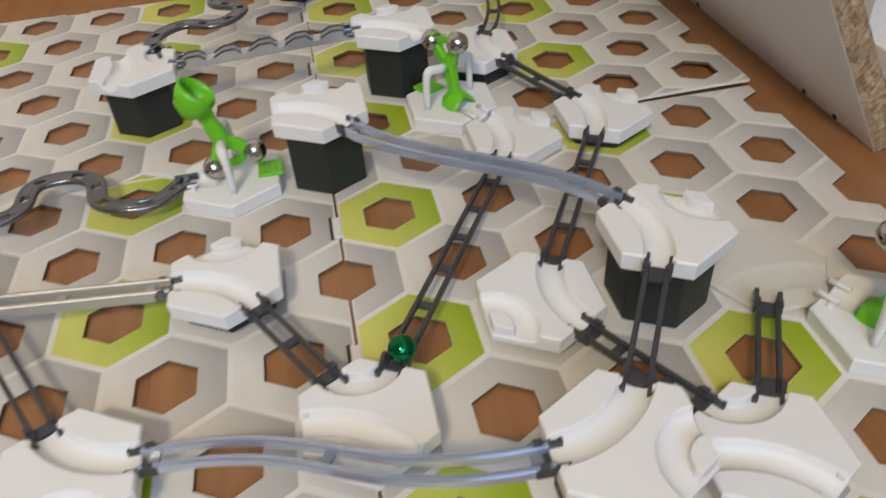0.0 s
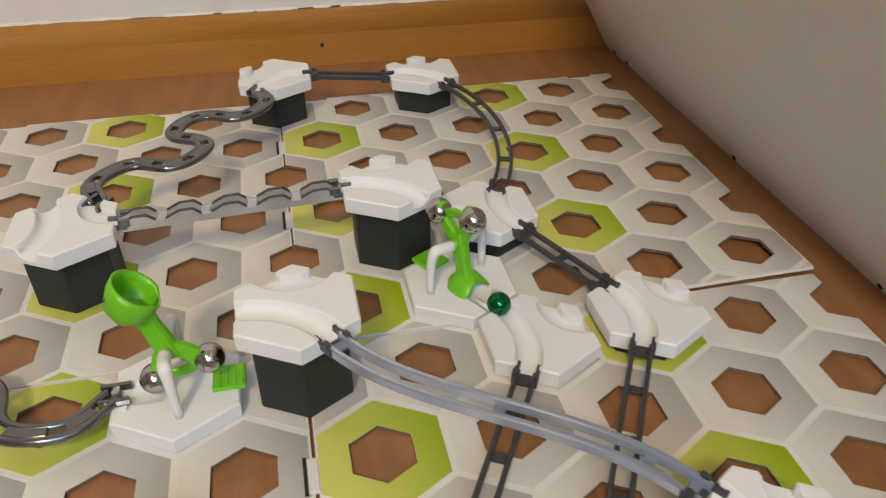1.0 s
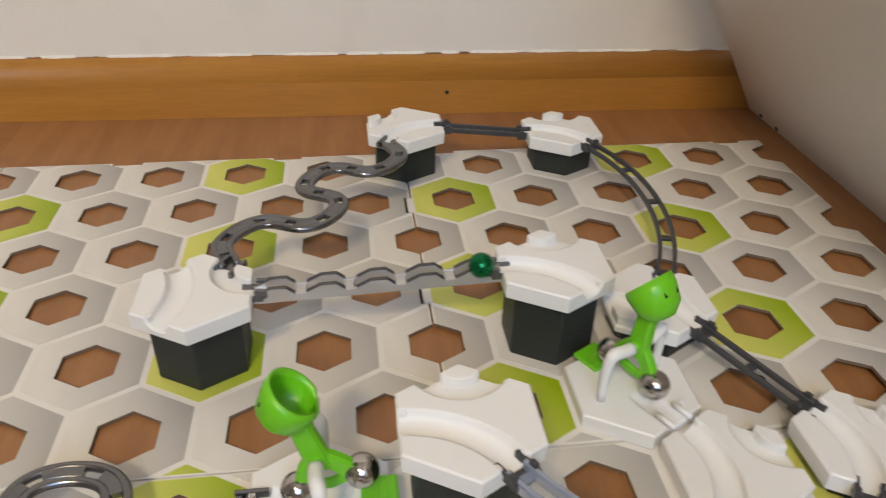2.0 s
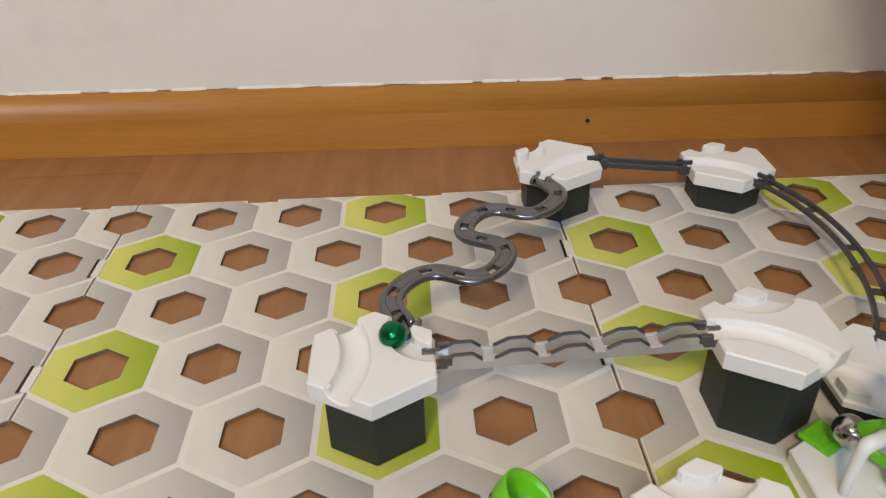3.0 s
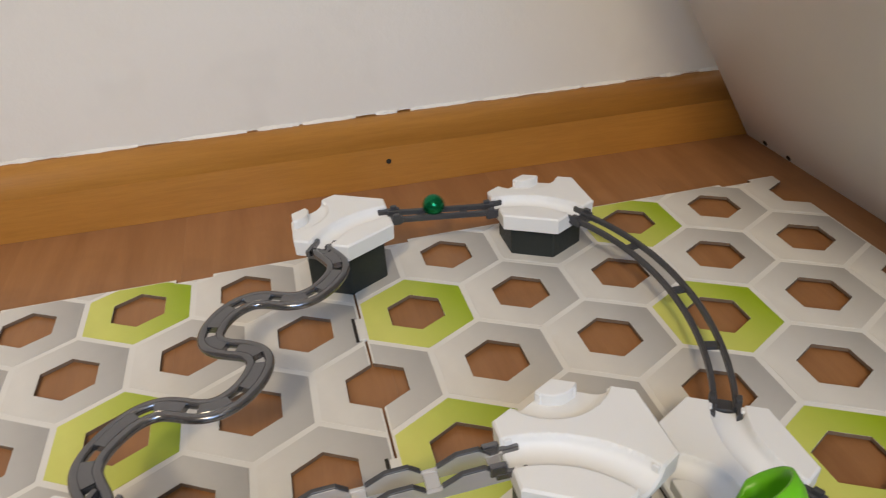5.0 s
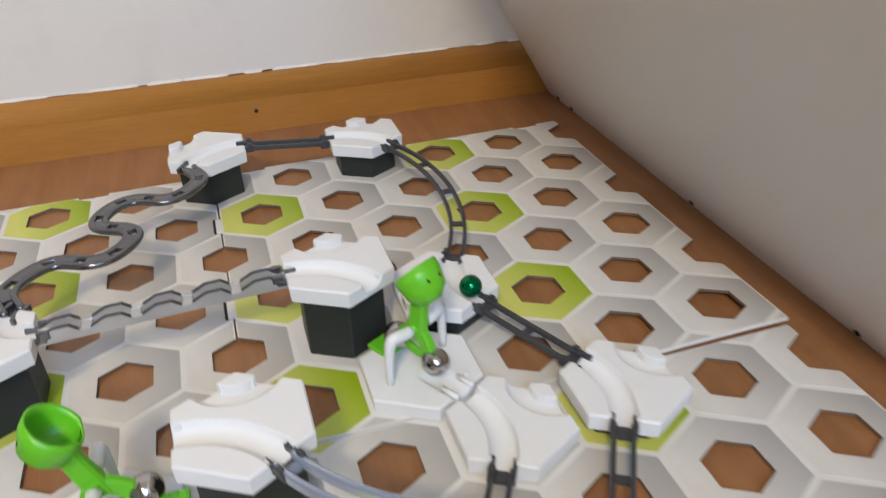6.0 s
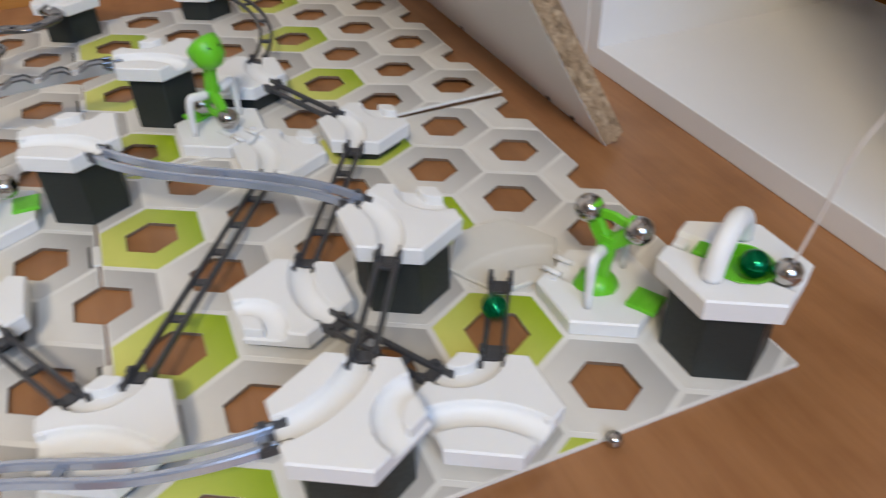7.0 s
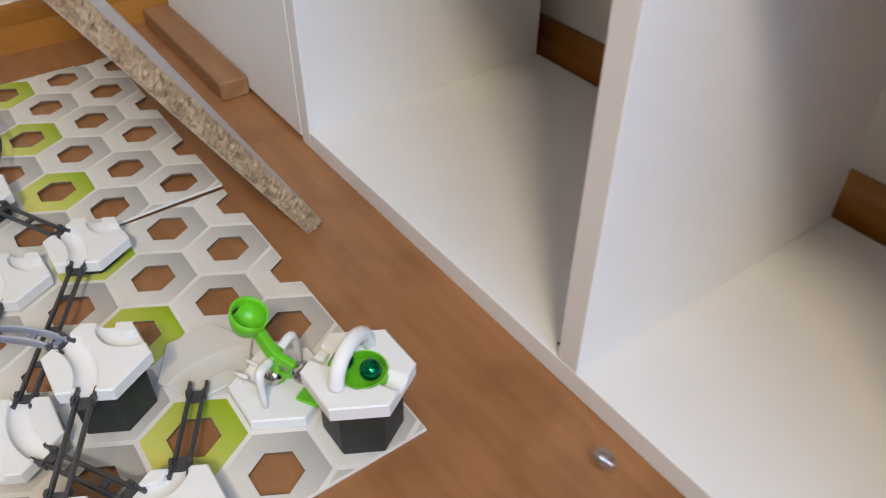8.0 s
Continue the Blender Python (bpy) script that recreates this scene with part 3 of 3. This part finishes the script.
def straight(a, angle_a, b, mat=None, label="", n=2, ties=None, **kw):
    pa, da = edge_point(a, angle_a)
    pb, db = edge_point(b, angle_a + 180)
    pts = [pa + (pb - pa) * (i / n) for i in range(n + 1)]
    return rail(pts, mat or DARK, label or "straight dark grey plastic rail joining two tiles", ties or (0.5,), **kw)


straight("T1", 0, "T2", ties=(0.3, 0.7))
straight("M", 300, "O", ties=(0.5,))
straight("O", 240, "Q", ties=(0.25, 0.5, 0.75))
straight("N", 240, "R", ties=(0.14, 0.3, 0.45, 0.6, 0.76), label="long straight dark grey plastic ladder rail joining two tiles")
straight("D", 240, "T", ties=(0.1,))
straight("Q", 300, "U", ties=(0.3, 0.7))
straight("P", 300, "R", ties=(0.5,))

pa, da = edge_point("T2", 300)
pb, db = edge_point("M", 60)
rail(bezier(pa, da * 0.055, pb, -db * 0.055), DARK, "curved dark grey plastic rail bending round to a lower tile", (0.25, 0.5, 0.75))
pa, da = edge_point("C", 300)
pb, db = edge_point("D", 120)
rail(bezier(pa, da * 0.055, pb, -db * 0.055), SILVER, "long curved translucent grey rail spanning the track", (0.03, 0.5, 0.86, 0.97), w=0.0028, h=0.0050)
pa, da = edge_point("S", 0)
pb, db = edge_point("T", 180)
rail(bezier(pa, da * 0.075, pb, -db * 0.075), SILVER, "long curved translucent grey rail rising to a tall tile", (0.03, 0.48, 0.97), w=0.0028, h=0.0050)
pa, da = edge_point("U", 60)
pb = cell(11, 9) + Vector((math.cos(radians(240)), math.sin(radians(240)), 0)) * (APO + 0.002) + Vector((0, 0, 0.0125))
rail([pa, (pa + pb) / 2, pb], DARK, "short straight dark grey plastic rail", (0.12, 0.88))
pa, da = edge_point("S", 120)
pb, db = edge_point("W", 300)
rail([pa, (pa + pb) / 2, pb], DARK, "straight dark grey plastic rail sloping up", (0.5,))
pa, da = edge_point("P", 180)
pb, db = edge_point("X", 0)
rail([pa, (pa + pb) / 2, pb], CHROME, "long straight pale metallic rail sloping up", (0.08, 0.42, 0.7), w=0.0024, h=0.0066)


def wave_rail(a, b, bumps=5):
    """Two upright strips with a straight foot and a saw-like wavy top."""
    pa, da = edge_point(a, 0)
    pb, db = edge_point(b, 180)
    t = thing("wave_rail", Matrix.Identity(4), "long glossy grey rail with a wavy zigzag running edge", "rail", "rails between the tiles")
    d = pb - pa
    side = Vector((-d.y, d.x, 0)).normalized()
    for sg in (-1, 1):
        bm = bmesh.new()
        prev = None
        knots = []
        for k in range(bumps):
            for f, z in ((0.02, 0.0006), (0.34, 0.0042), (0.66, 0.0042), (0.84, 0.0006)):
                knots.append(((k + f) / bumps, z))
        for s, z in [(0, 0.001)] + knots + [(1, 0.001)]:
            p = pa + d * s + side * (sg * GAUGE)
            ring = [bm.verts.new(p + side * o + Vector((0, 0, h))) for o, h in ((-0.0009, -0.0033), (0.0009, -0.0033), (0.0009, z - 0.0003), (0.0005, z), (-0.0005, z), (-0.0009, z - 0.0003))]
            if prev:
                for i in range(6):
                    bm.faces.new((prev[i], prev[(i + 1) % 6], ring[(i + 1) % 6], ring[i]))
            else:
                bm.faces.new(ring[::-1])
            prev = ring
        bm.faces.new(prev)
        bmesh.ops.recalc_face_normals(bm, faces=bm.faces[:])
        strip = part("strip", bm, WAVY, t)
        # dark strips along the crests stand in for the reflection on their bevels
        for k in range(bumps):
            crest = [pa + d * ((k + f) / bumps) + side * (sg * GAUGE) + Vector((0, 0, z + 0.0003)) for f, z in ((0.06, 0.0010), (0.34, 0.0042), (0.66, 0.0042), (0.82, 0.0010))]
            part("running_edge", sweep(crest, bar_section(0.0019, 0.0009)), DARK, strip, "dark strip for the reflection along the running edge")
    for s in (0.03, 0.19, 0.38, 0.59, 0.79, 0.97):
        part("tie", box((-0.0025, -GAUGE, -0.0012), (0.0025, GAUGE, 0.0002), 0.0003), WAVY, t, m=heading(pa + d * s, d))
    for p, sg in ((pa, 1), (pb, -1)):
        bm = bmesh.new()
        for y in (-1, 1):
            add_box(bm, (-0.0060, y * 0.0050 - 0.0010, -0.0015), (0.0050, y * 0.0050 + 0.0010, 0.0012), 0.0004)
            add_box(bm, (0.0010, y * 0.0046 - 0.0012, 0.0), (0.0070, y * 0.0046 + 0.0012, 0.0046), 0.0006)
        part("clip", bm, GUN, t, m=heading(p, d * sg))


wave_rail("A", "B")


def snake(start, end, turns, amp, bend, label, n=150, width=0.0116):
    """A flat winding band with a raised lip on both sides and openings along its middle."""
    start, end = Vector(start), Vector(end)
    d = end - start
    side = Vector((-d.y, d.x, 0)).normalized()
    pts = []
    for i in range(n + 1):
        s = i / n
        fade = min(1.0, s * 7, (1 - s) * 7)
        k = s + fade * bend * math.sin(4 * math.pi * turns * s) + 0.030 * math.sin(2 * math.pi * s)
        pts.append(start + d * k + side * (amp * math.sin(2 * math.pi * turns * s)))
    t = thing("winding_rail", Matrix.Identity(4), label, "rail", "rails between the tiles")
    for sg in (-1, 1):
        part("lip", tube(offset_line(pts, sg * (width / 2 - 0.0019), 0.0002), 0.0021, 12), GUN, t, smooth=True)
    step = n // (turns * 6) if turns * 6 < n else 2
    for i in range(step // 2, n - 2, step):
        run = pts[i:i + max(3, step * 4 // 5)]
        part("web", sweep(offset_line(run, 0, 0.0004), bar_section(width - 0.0055, 0.0030)), GUN, t)
    for p, q in ((pts[0], pts[3]), (pts[-1], pts[-4])):
        dd = (q - p).normalized()
        bm = bmesh.new()
        add_box(bm, (-0.002, -0.0052, -0.0022), (0.0062, 0.0052, -0.0004), 0.0004)
        for y in (-1, 1):
            add_box(bm, (-0.0075, y * 0.0050 - 0.0011, -0.0015), (0.0062, y * 0.0050 + 0.0011, 0.0022), 0.0004)
        base = (end - start).normalized() * (1 if p is pts[0] else -1)
        part("clip", bm, GUN, t, m=heading(p, base))
    return t


pa, da = edge_point("A", 60)
pb, db = edge_point("T1", 240)
SNAKE = (pa, pb)
snake(pa, pb, 2, 0.0180, -0.037, "winding glossy dark grey rail snaking up between two towers")
pa = cell(2, 6) + Vector((-0.0275, 0, 0.0135))
pb = cell(-6, 6) + Vector((APO, 0, 0.0240))
snake(pa, pb, 2, 0.0190, -0.033, "winding glossy grey rail leading down to a catapult")


# ---- catapults ----
def half_arch(radius, thick, sides=10, n=16, lift=0.0):
    pts = [(radius * math.cos(math.pi * i / n), 0, lift + radius * math.sin(math.pi * i / n)) for i in range(n + 1)]
    return tube(pts, thick, sides, up=Vector((0, 1, 0)))


def cup(radius, length, wall, mat_axis=Matrix.Identity(4)):
    """A round scoop open towards +x."""
    bm = bmesh.new()
    n = 28
    prof = [(-length, 0.0), (-length * 0.97, radius * 0.45), (-length * 0.72, radius * 0.86), (-length * 0.3, radius), (0, radius * 0.98), (0, radius * 0.98 - wall), (-length * 0.3, radius - wall), (-length * 0.65, radius * 0.78 - wall * 0.5), (-length * 0.85, 0.0)]
    rings = []
    for x, r in prof:
        if r == 0.0:
            rings.append([bm.verts.new((x, 0, 0))])
        else:
            rings.append([bm.verts.new((x, r * math.cos(2 * math.pi * k / n), r * math.sin(2 * math.pi * k / n))) for k in range(n)])
    for a, b in zip(rings, rings[1:]):
        for k in range(n):
            j = (k + 1) % n
            if len(a) == 1:
                bm.faces.new((a[0], b[j], b[k]))
            elif len(b) == 1:
                bm.faces.new((a[k], a[j], b[0]))
            else:
                bm.faces.new((a[k], a[j], b[j], b[k]))
    bmesh.ops.transform(bm, matrix=mat_axis, verts=bm.verts[:])
    bmesh.ops.recalc_face_normals(bm, faces=bm.faces[:])
    return bm


def lane_height(x, y):
    if x > 0.004:
        return groove(abs(y), 0.0068, 0.0034) * min(1.0, (x - 0.004) / 0.006)
    return 0.0


BASE_MESH = to_mesh("base", hex_top(lane_height, 0.0325, 24, 0.0090), WHITE)
PIVOT = Vector((0.0, 0.0, 0.0345))


def scoop_mesh():
    """A round cup with a slanted mouth and a pointed lip."""
    bm = cup(0.0114, 0.0195, 0.0012)
    for v in bm.verts:
        if v.co.x > -0.004:
            v.co.x -= 0.12 * v.co.z + 0.002
            v.co.x -= 0.0032 * max(0.0, 1 - (math.atan2(v.co.y, v.co.z) / 0.6) ** 2)
    return bm


def catapult(c, r, turn, label):
    """A seesaw thrower; its scoop swings in the upright plane along turn. Returns the thing and its rotor."""
    p = cell(c, r)
    t = thing("catapult", pose(p.x, p.y, TOP + 0.0002, 0, 0, turn), label, "catapult", "catapults on the base plates")
    part("base", BASE_MESH, WHITE, t)
    for y in (-1, 1):
        pts = bezier((-0.002, y * 0.0190, 0.0088), (0, 0, 0.036), (0, y * 0.0055, 0.0345), (0, -y * 0.0120, 0.0002), 16)
        part("support_arm", tube(pts, [0.0019 + 0.0011 * min(1.0, i / 8) for i in range(17)], 12), WHITE, t, smooth=True)
    part("catch_plate", box((-0.0310, -0.0075, 0.0086), (-0.0160, 0.0075, 0.0112), 0.0005), LIME, t, "lime green plate at the back")
    for i in range(4):
        part("ridge", box((-0.0300 + i * 0.0034, -0.0066, 0.0110), (-0.0288 + i * 0.0034, 0.0066, 0.0117), 0.0002), LIME, t)
    part("stop", box((0.0205, 0.0085, 0.0086), (0.0232, 0.0112, 0.0108), 0.0006), WHITE, t)
    for y in (-1, 1):
        part("rail_peg", tube([(0.0200, y * 0.0056, 0.0098), (0.0305, y * 0.0056, 0.0098)], 0.0014, 10), WHITE, t, smooth=True)
    arm = part("rotor", sweep([(-0.006, 0, 0), (0.004, 0, 0), (0.013, 0, 0), (0.021, 0, 0)], bar_section(0.0062, 0.0096), [1.0, 1.0, 0.9, 1.05]), LIME, t, "lime green swinging rotor")
    part("scoop", scoop_mesh(), LIME, arm, smooth=True, m=pose(0.0285, 0, 0.0, 0, -48, 0) @ pose(0.0085, 0, 0))
    part("slot", box((-0.0014, -0.0042, -0.0008), (0.0014, 0.0042, 0.0006), 0.0003), HOLE_DARK, arm, "dark slot in the scoop", m=pose(0.0285, 0, 0.0, 0, -48, 0) @ pose(-0.0005, 0, -0.0094))
    part("axle", tube([(0, -0.0075, 0), (0, 0.0075, 0)], 0.0026, 12), LIME, arm, smooth=True)
    for z in (-1, 1):
        part("fork", sweep([(-0.001, 0, z * 0.001), (-0.0065, 0, z * 0.0058), (-0.0120, 0, z * 0.0094), (-0.0168, 0, z * 0.0120)], bar_section(0.0078, 0.0048), 1.0, up=Vector((0, 1, 0))), LIME, arm)
        bm = bmesh.new()
        bmesh.ops.create_cone(bm, cap_ends=True, segments=20, radius1=0.0050, radius2=0.0058, depth=0.0028, matrix=pose(-0.0166, 0, z * 0.0114, 0, z * -35))
        part("socket", bm, LIME, arm, smooth=False)
        part("weight", sphere(bmesh.new(), (-0.0152, 0, z * 0.0130), 0.0071), STEEL, arm, "polished steel weight ball", smooth=True)
    part("brace", sweep([(-0.0150, 0, -0.0102), (-0.0168, 0, 0), (-0.0150, 0, 0.0102)], bar_section(0.0050, 0.0022), 1.0, up=Vector((0, 1, 0))), LIME, arm)
    return t, arm


cat_a, arm_a = catapult(7, 5, 300, "lime green and white seesaw catapult with two steel balls")
cat_b, arm_b = catapult(2, 6, 180, "lime green and white seesaw catapult with its scoop raised")
cat_c, arm_c = catapult(12, 10, 120, "lime green and white seesaw catapult beside a launcher tower")


# low entry tile before the last catapult
def low_height(x, y):
    p = Vector((x, y))
    wide = abs((p - Vector((2 * APO, 0))).length - math.sqrt(3) * APO)
    return groove(wide, 0.0085, 0.0008)


entry = tagged(new("entry_tile", to_mesh("entry_tile", hex_top(low_height, 0.0325, 24, 0.0036), CREAM)), "low cream plastic tile with a shallow curved lane", "track tile")
entry.matrix_world = pose(*(cell(11, 9) + Vector((0, 0, TOP + 0.0002))), 0, 0, 270)


# ---- launcher tower tile ----
def launcher_height(x, y):
    if (Vector((x, y)) - Vector((0.003, 0))).length < 0.0142:
        return -0.0075
    if abs(y) < 0.0062 and x < -0.010:
        return -0.0045
    if abs(y) < 0.0058 and x > 0.017:
        return groove(abs(y), 0.0060, 0.0045)
    return 0.0


LAUNCH = cell(13, 11) + Vector((0, 0, 0.0446))
LAUNCH_TURN = -60.0


def launcher():
    t = thing("launcher_tile", pose(LAUNCH.x, LAUNCH.y, LAUNCH.z), "white hexagonal launcher tile with an arch and green cup", "launcher")
    turn = pose(0, 0, 0, 0, 0, LAUNCH_TURN)
    back = turn.inverted()

    def h(x, y):
        q = back @ Vector((x, y, 0))
        return launcher_height(q.x, q.y)

    part("body", hex_top(h, 0.0325, 40, 0.0110), WHITE, t)
    bm = half_arch(0.0178, 0.0046, 16, 28, 0.0020)
    part("arch", bm, WHITE, t, smooth=True, m=turn @ pose(-0.0035, 0, 0.0095, 0, 0, 90))
    bm = bmesh.new()
    bmesh.ops.create_cone(bm, cap_ends=True, segments=28, radius1=0.0130, radius2=0.0138, depth=0.0010, matrix=pose(0.003, 0, 0.0042))
    ring = [(0.003 + 0.0136 * math.cos(a), 0.0136 * math.sin(a), 0.0076) for a in [2 * math.pi * k / 28 for k in range(29)]]
    sweep(ring, bar_section(0.0008, 0.0070), 1.0, bm, caps=False)
    part("cup", bm, LIME, t, "lime green cup", m=turn)
    part("trigger", box((-0.0175, -0.0050, 0.0050), (-0.0095, 0.0050, 0.0116), 0.0012), LIME, t, "lime green trigger block", m=turn)
    part("nub", box((-0.0270, -0.0034, 0.0062), (-0.0205, 0.0034, 0.0105), 0.0010), WHITE, t, m=turn)
    return turn


launch_turn = launcher()
BALL_R = 0.00635


def ball(name, mat, label, at):
    ob = tagged(new(name, to_mesh(name, sphere(bmesh.new(), (0, 0, 0), BALL_R, 40), mat, True)), label, "ball")
    ob.matrix_world = Matrix.Translation(at)
    return ob


seat = Matrix.Translation(LAUNCH) @ launch_turn
ball("waiting_marble", EMERALD, "shiny dark green metallic marble waiting in the green cup", seat @ Vector((0.0080, 0, 0.0125)))
shot = ball("steel_marble", STEEL, "polished steel marble resting at the mouth of the launcher", seat @ Vector((0.0212, 0, 0.0140)))
marble = ball("green_marble", EMERALD, "shiny green metallic marble rolling along the track", (0, 0, 0))
tagged(new("loose_marble", to_mesh("loose_marble", sphere(bmesh.new(), (0, 0, 0), 0.0038, 24), STEEL, True)), "small grey steel bead at the edge of a base plate", "bead").matrix_world = pose(0.3050, -0.5805, FLOOR_Z + 0.0038)


def bezier_chain(pts, n=8):
    """A smooth line through the points."""
    out = []
    for i in range(len(pts) - 1):
        p0, p1, p2, p3 = pts[max(i - 1, 0)], pts[i], pts[i + 1], pts[min(i + 2, len(pts) - 1)]
        for k in range(n):
            s = k / n
            out.append(0.5 * (2 * p1 + (p2 - p0) * s + (2 * p0 - 5 * p1 + 4 * p2 - p3) * s * s + (3 * p1 - p0 - 3 * p2 + p3) * s ** 3))
    return out + [pts[-1]]


def thread():
    a = seat @ Vector((0.0222, 0, 0.0195))
    t = thing("thread", Matrix.Translation(a), "thin white twisted thread hanging down to the steel marble", "thread")
    pts = [Vector((0, 0, 0)), Vector((0.003, -0.002, 0.022)), Vector((0.002, -0.008, 0.055)), Vector((0.006, -0.014, 0.078)), Vector((0.005, -0.021, 0.105)), Vector((0.008, -0.026, 0.15)), Vector((0.010, -0.034, 0.30)), Vector((0.012, -0.05, 0.60))]
    pts = bezier_chain(pts)
    part("strand", tube(pts, 0.0006, 6), THREAD, t)
    part("strand", tube([p + Vector((0.0006, 0.0004, 0)) for p in pts], 0.0005, 6), THREAD, t)
    return t


cord = thread()


# ---- what moves ----
def tip(ob, rows):
    """Key a swinging arm: seconds and the degrees by which the scoop dips."""
    walk(ob, [(t, Matrix.Translation(PIVOT) @ pose(0, 0, 0, 0, a, 0)) for t, a in rows])


def motions():
    walk(marble, [(t, pose(x, y, z, 0, 0, 0)) for t, x, y, z in MARBLE])
    tip(arm_a, [(0.0, 77), (1.45, 77), (1.55, 62), (1.6, 32), (1.65, -25), (1.7, -80), (1.8, -88), (1.9, -55), (2.0, -86), (2.1, -93), (2.2, -85), (2.5, -82), (8.0, -82)])
    tip(arm_b, [(0.0, -73), (8.0, -73)])
    tip(arm_c, [(0.0, 84), (7.5, 84), (7.6, 50), (7.65, 5), (7.7, -32), (7.8, -93), (7.9, -78), (8.0, -60)])
    s0 = shot.matrix_world.translation.copy()
    walk(shot, [(0.0, pose(*s0)), (7.8, pose(*s0)), (7.9, pose(s0.x + 0.03, s0.y - 0.02, s0.z - 0.015)), (8.0, pose(0.475, -0.656, BALL_R))])
    c0 = cord.matrix_world.translation.copy()
    walk(cord, [(0.0, pose(*c0)), (7.8, pose(*c0)), (7.9, pose(c0.x, c0.y, c0.z + 0.004)), (8.0, pose(c0.x + 0.05, c0.y + 0.06, c0.z + 0.42))])


MARBLE = [
    (0.00, 0.1350, -0.4742, 0.0233),
    (0.20, 0.1589, -0.4339, 0.0220),
    (0.50, 0.1945, -0.3704, 0.0175),
    (0.80, 0.2241, -0.3059, 0.0159),
    (1.00, 0.2177, -0.2786, 0.0159),
    (1.10, 0.2130, -0.2690, 0.0158),
    (1.20, 0.2075, -0.2590, 0.0128),
    (1.50, 0.2068, -0.2578, 0.0125),
    (1.55, 0.2106, -0.2643, 0.0150),
    (1.60, 0.2162, -0.2741, 0.0285),
    (1.65, 0.2159, -0.2735, 0.0507),
    (1.70, 0.2075, -0.2590, 0.0680),
    (1.80, 0.1880, -0.2250, 0.0665),
    (1.90, 0.1700, -0.2085, 0.0545),
    (2.00, 0.1368, -0.2046, 0.0545),
    (2.20, 0.0967, -0.2002, 0.0530),
    (2.70, 0.0350, -0.2010, 0.0495),
    (2.95, 0.0060, -0.1960, 0.0485),
    (3.10, 0.0135, -0.1740, 0.0488),
    (3.20, 0.0120, -0.1480, 0.0480),
    (3.30, 0.0350, -0.1308, 0.0475),
    (3.50, 0.0616, -0.1277, 0.0460),
    (3.70, 0.0620, -0.1070, 0.0452),
    (3.85, 0.0535, -0.0780, 0.0446),
    (4.00, 0.0635, -0.0696, 0.0440),
    (4.20, 0.0924, -0.0704, 0.0425),
    (4.40, 0.1065, -0.0480, 0.0425),
    (4.55, 0.1035, -0.0240, 0.0418),
    (4.70, 0.1150, -0.0050, 0.0412),
    (4.85, 0.1380, 0.0000, 0.0405),
    (5.10, 0.1920, 0.0010, 0.0365),
    (5.30, 0.2228, -0.0077, 0.0360),
    (5.50, 0.2546, -0.0508, 0.0350),
    (5.75, 0.2655, -0.1050, 0.0320),
    (6.00, 0.2430, -0.2153, 0.0285),
    (6.20, 0.2819, -0.2868, 0.0230),
    (6.35, 0.2570, -0.3590, 0.0222),
    (6.50, 0.2272, -0.4113, 0.0220),
    (6.65, 0.2120, -0.4720, 0.0216),
    (6.72, 0.2230, -0.4980, 0.0218),
    (6.80, 0.2480, -0.5334, 0.0230),
    (6.90, 0.2660, -0.5440, 0.0225),
    (7.00, 0.2888, -0.5017, 0.0200),
    (7.10, 0.3040, -0.4840, 0.0180),
    (7.20, 0.3257, -0.4673, 0.0155),
    (7.30, 0.3400, -0.4900, 0.0150),
    (7.40, 0.3470, -0.5008, 0.0130),
    (7.50, 0.3473, -0.5012, 0.0128),
    (7.60, 0.3388, -0.4864, 0.0175),
    (7.65, 0.3338, -0.4777, 0.0362),
    (7.70, 0.3359, -0.4825, 0.0535),
    (7.80, 0.3520, -0.5080, 0.0740),
    (7.90, 0.3710, -0.5425, 0.0600),
    (8.00, 0.3722, -0.5440, 0.0570),
]
planks()
motions()
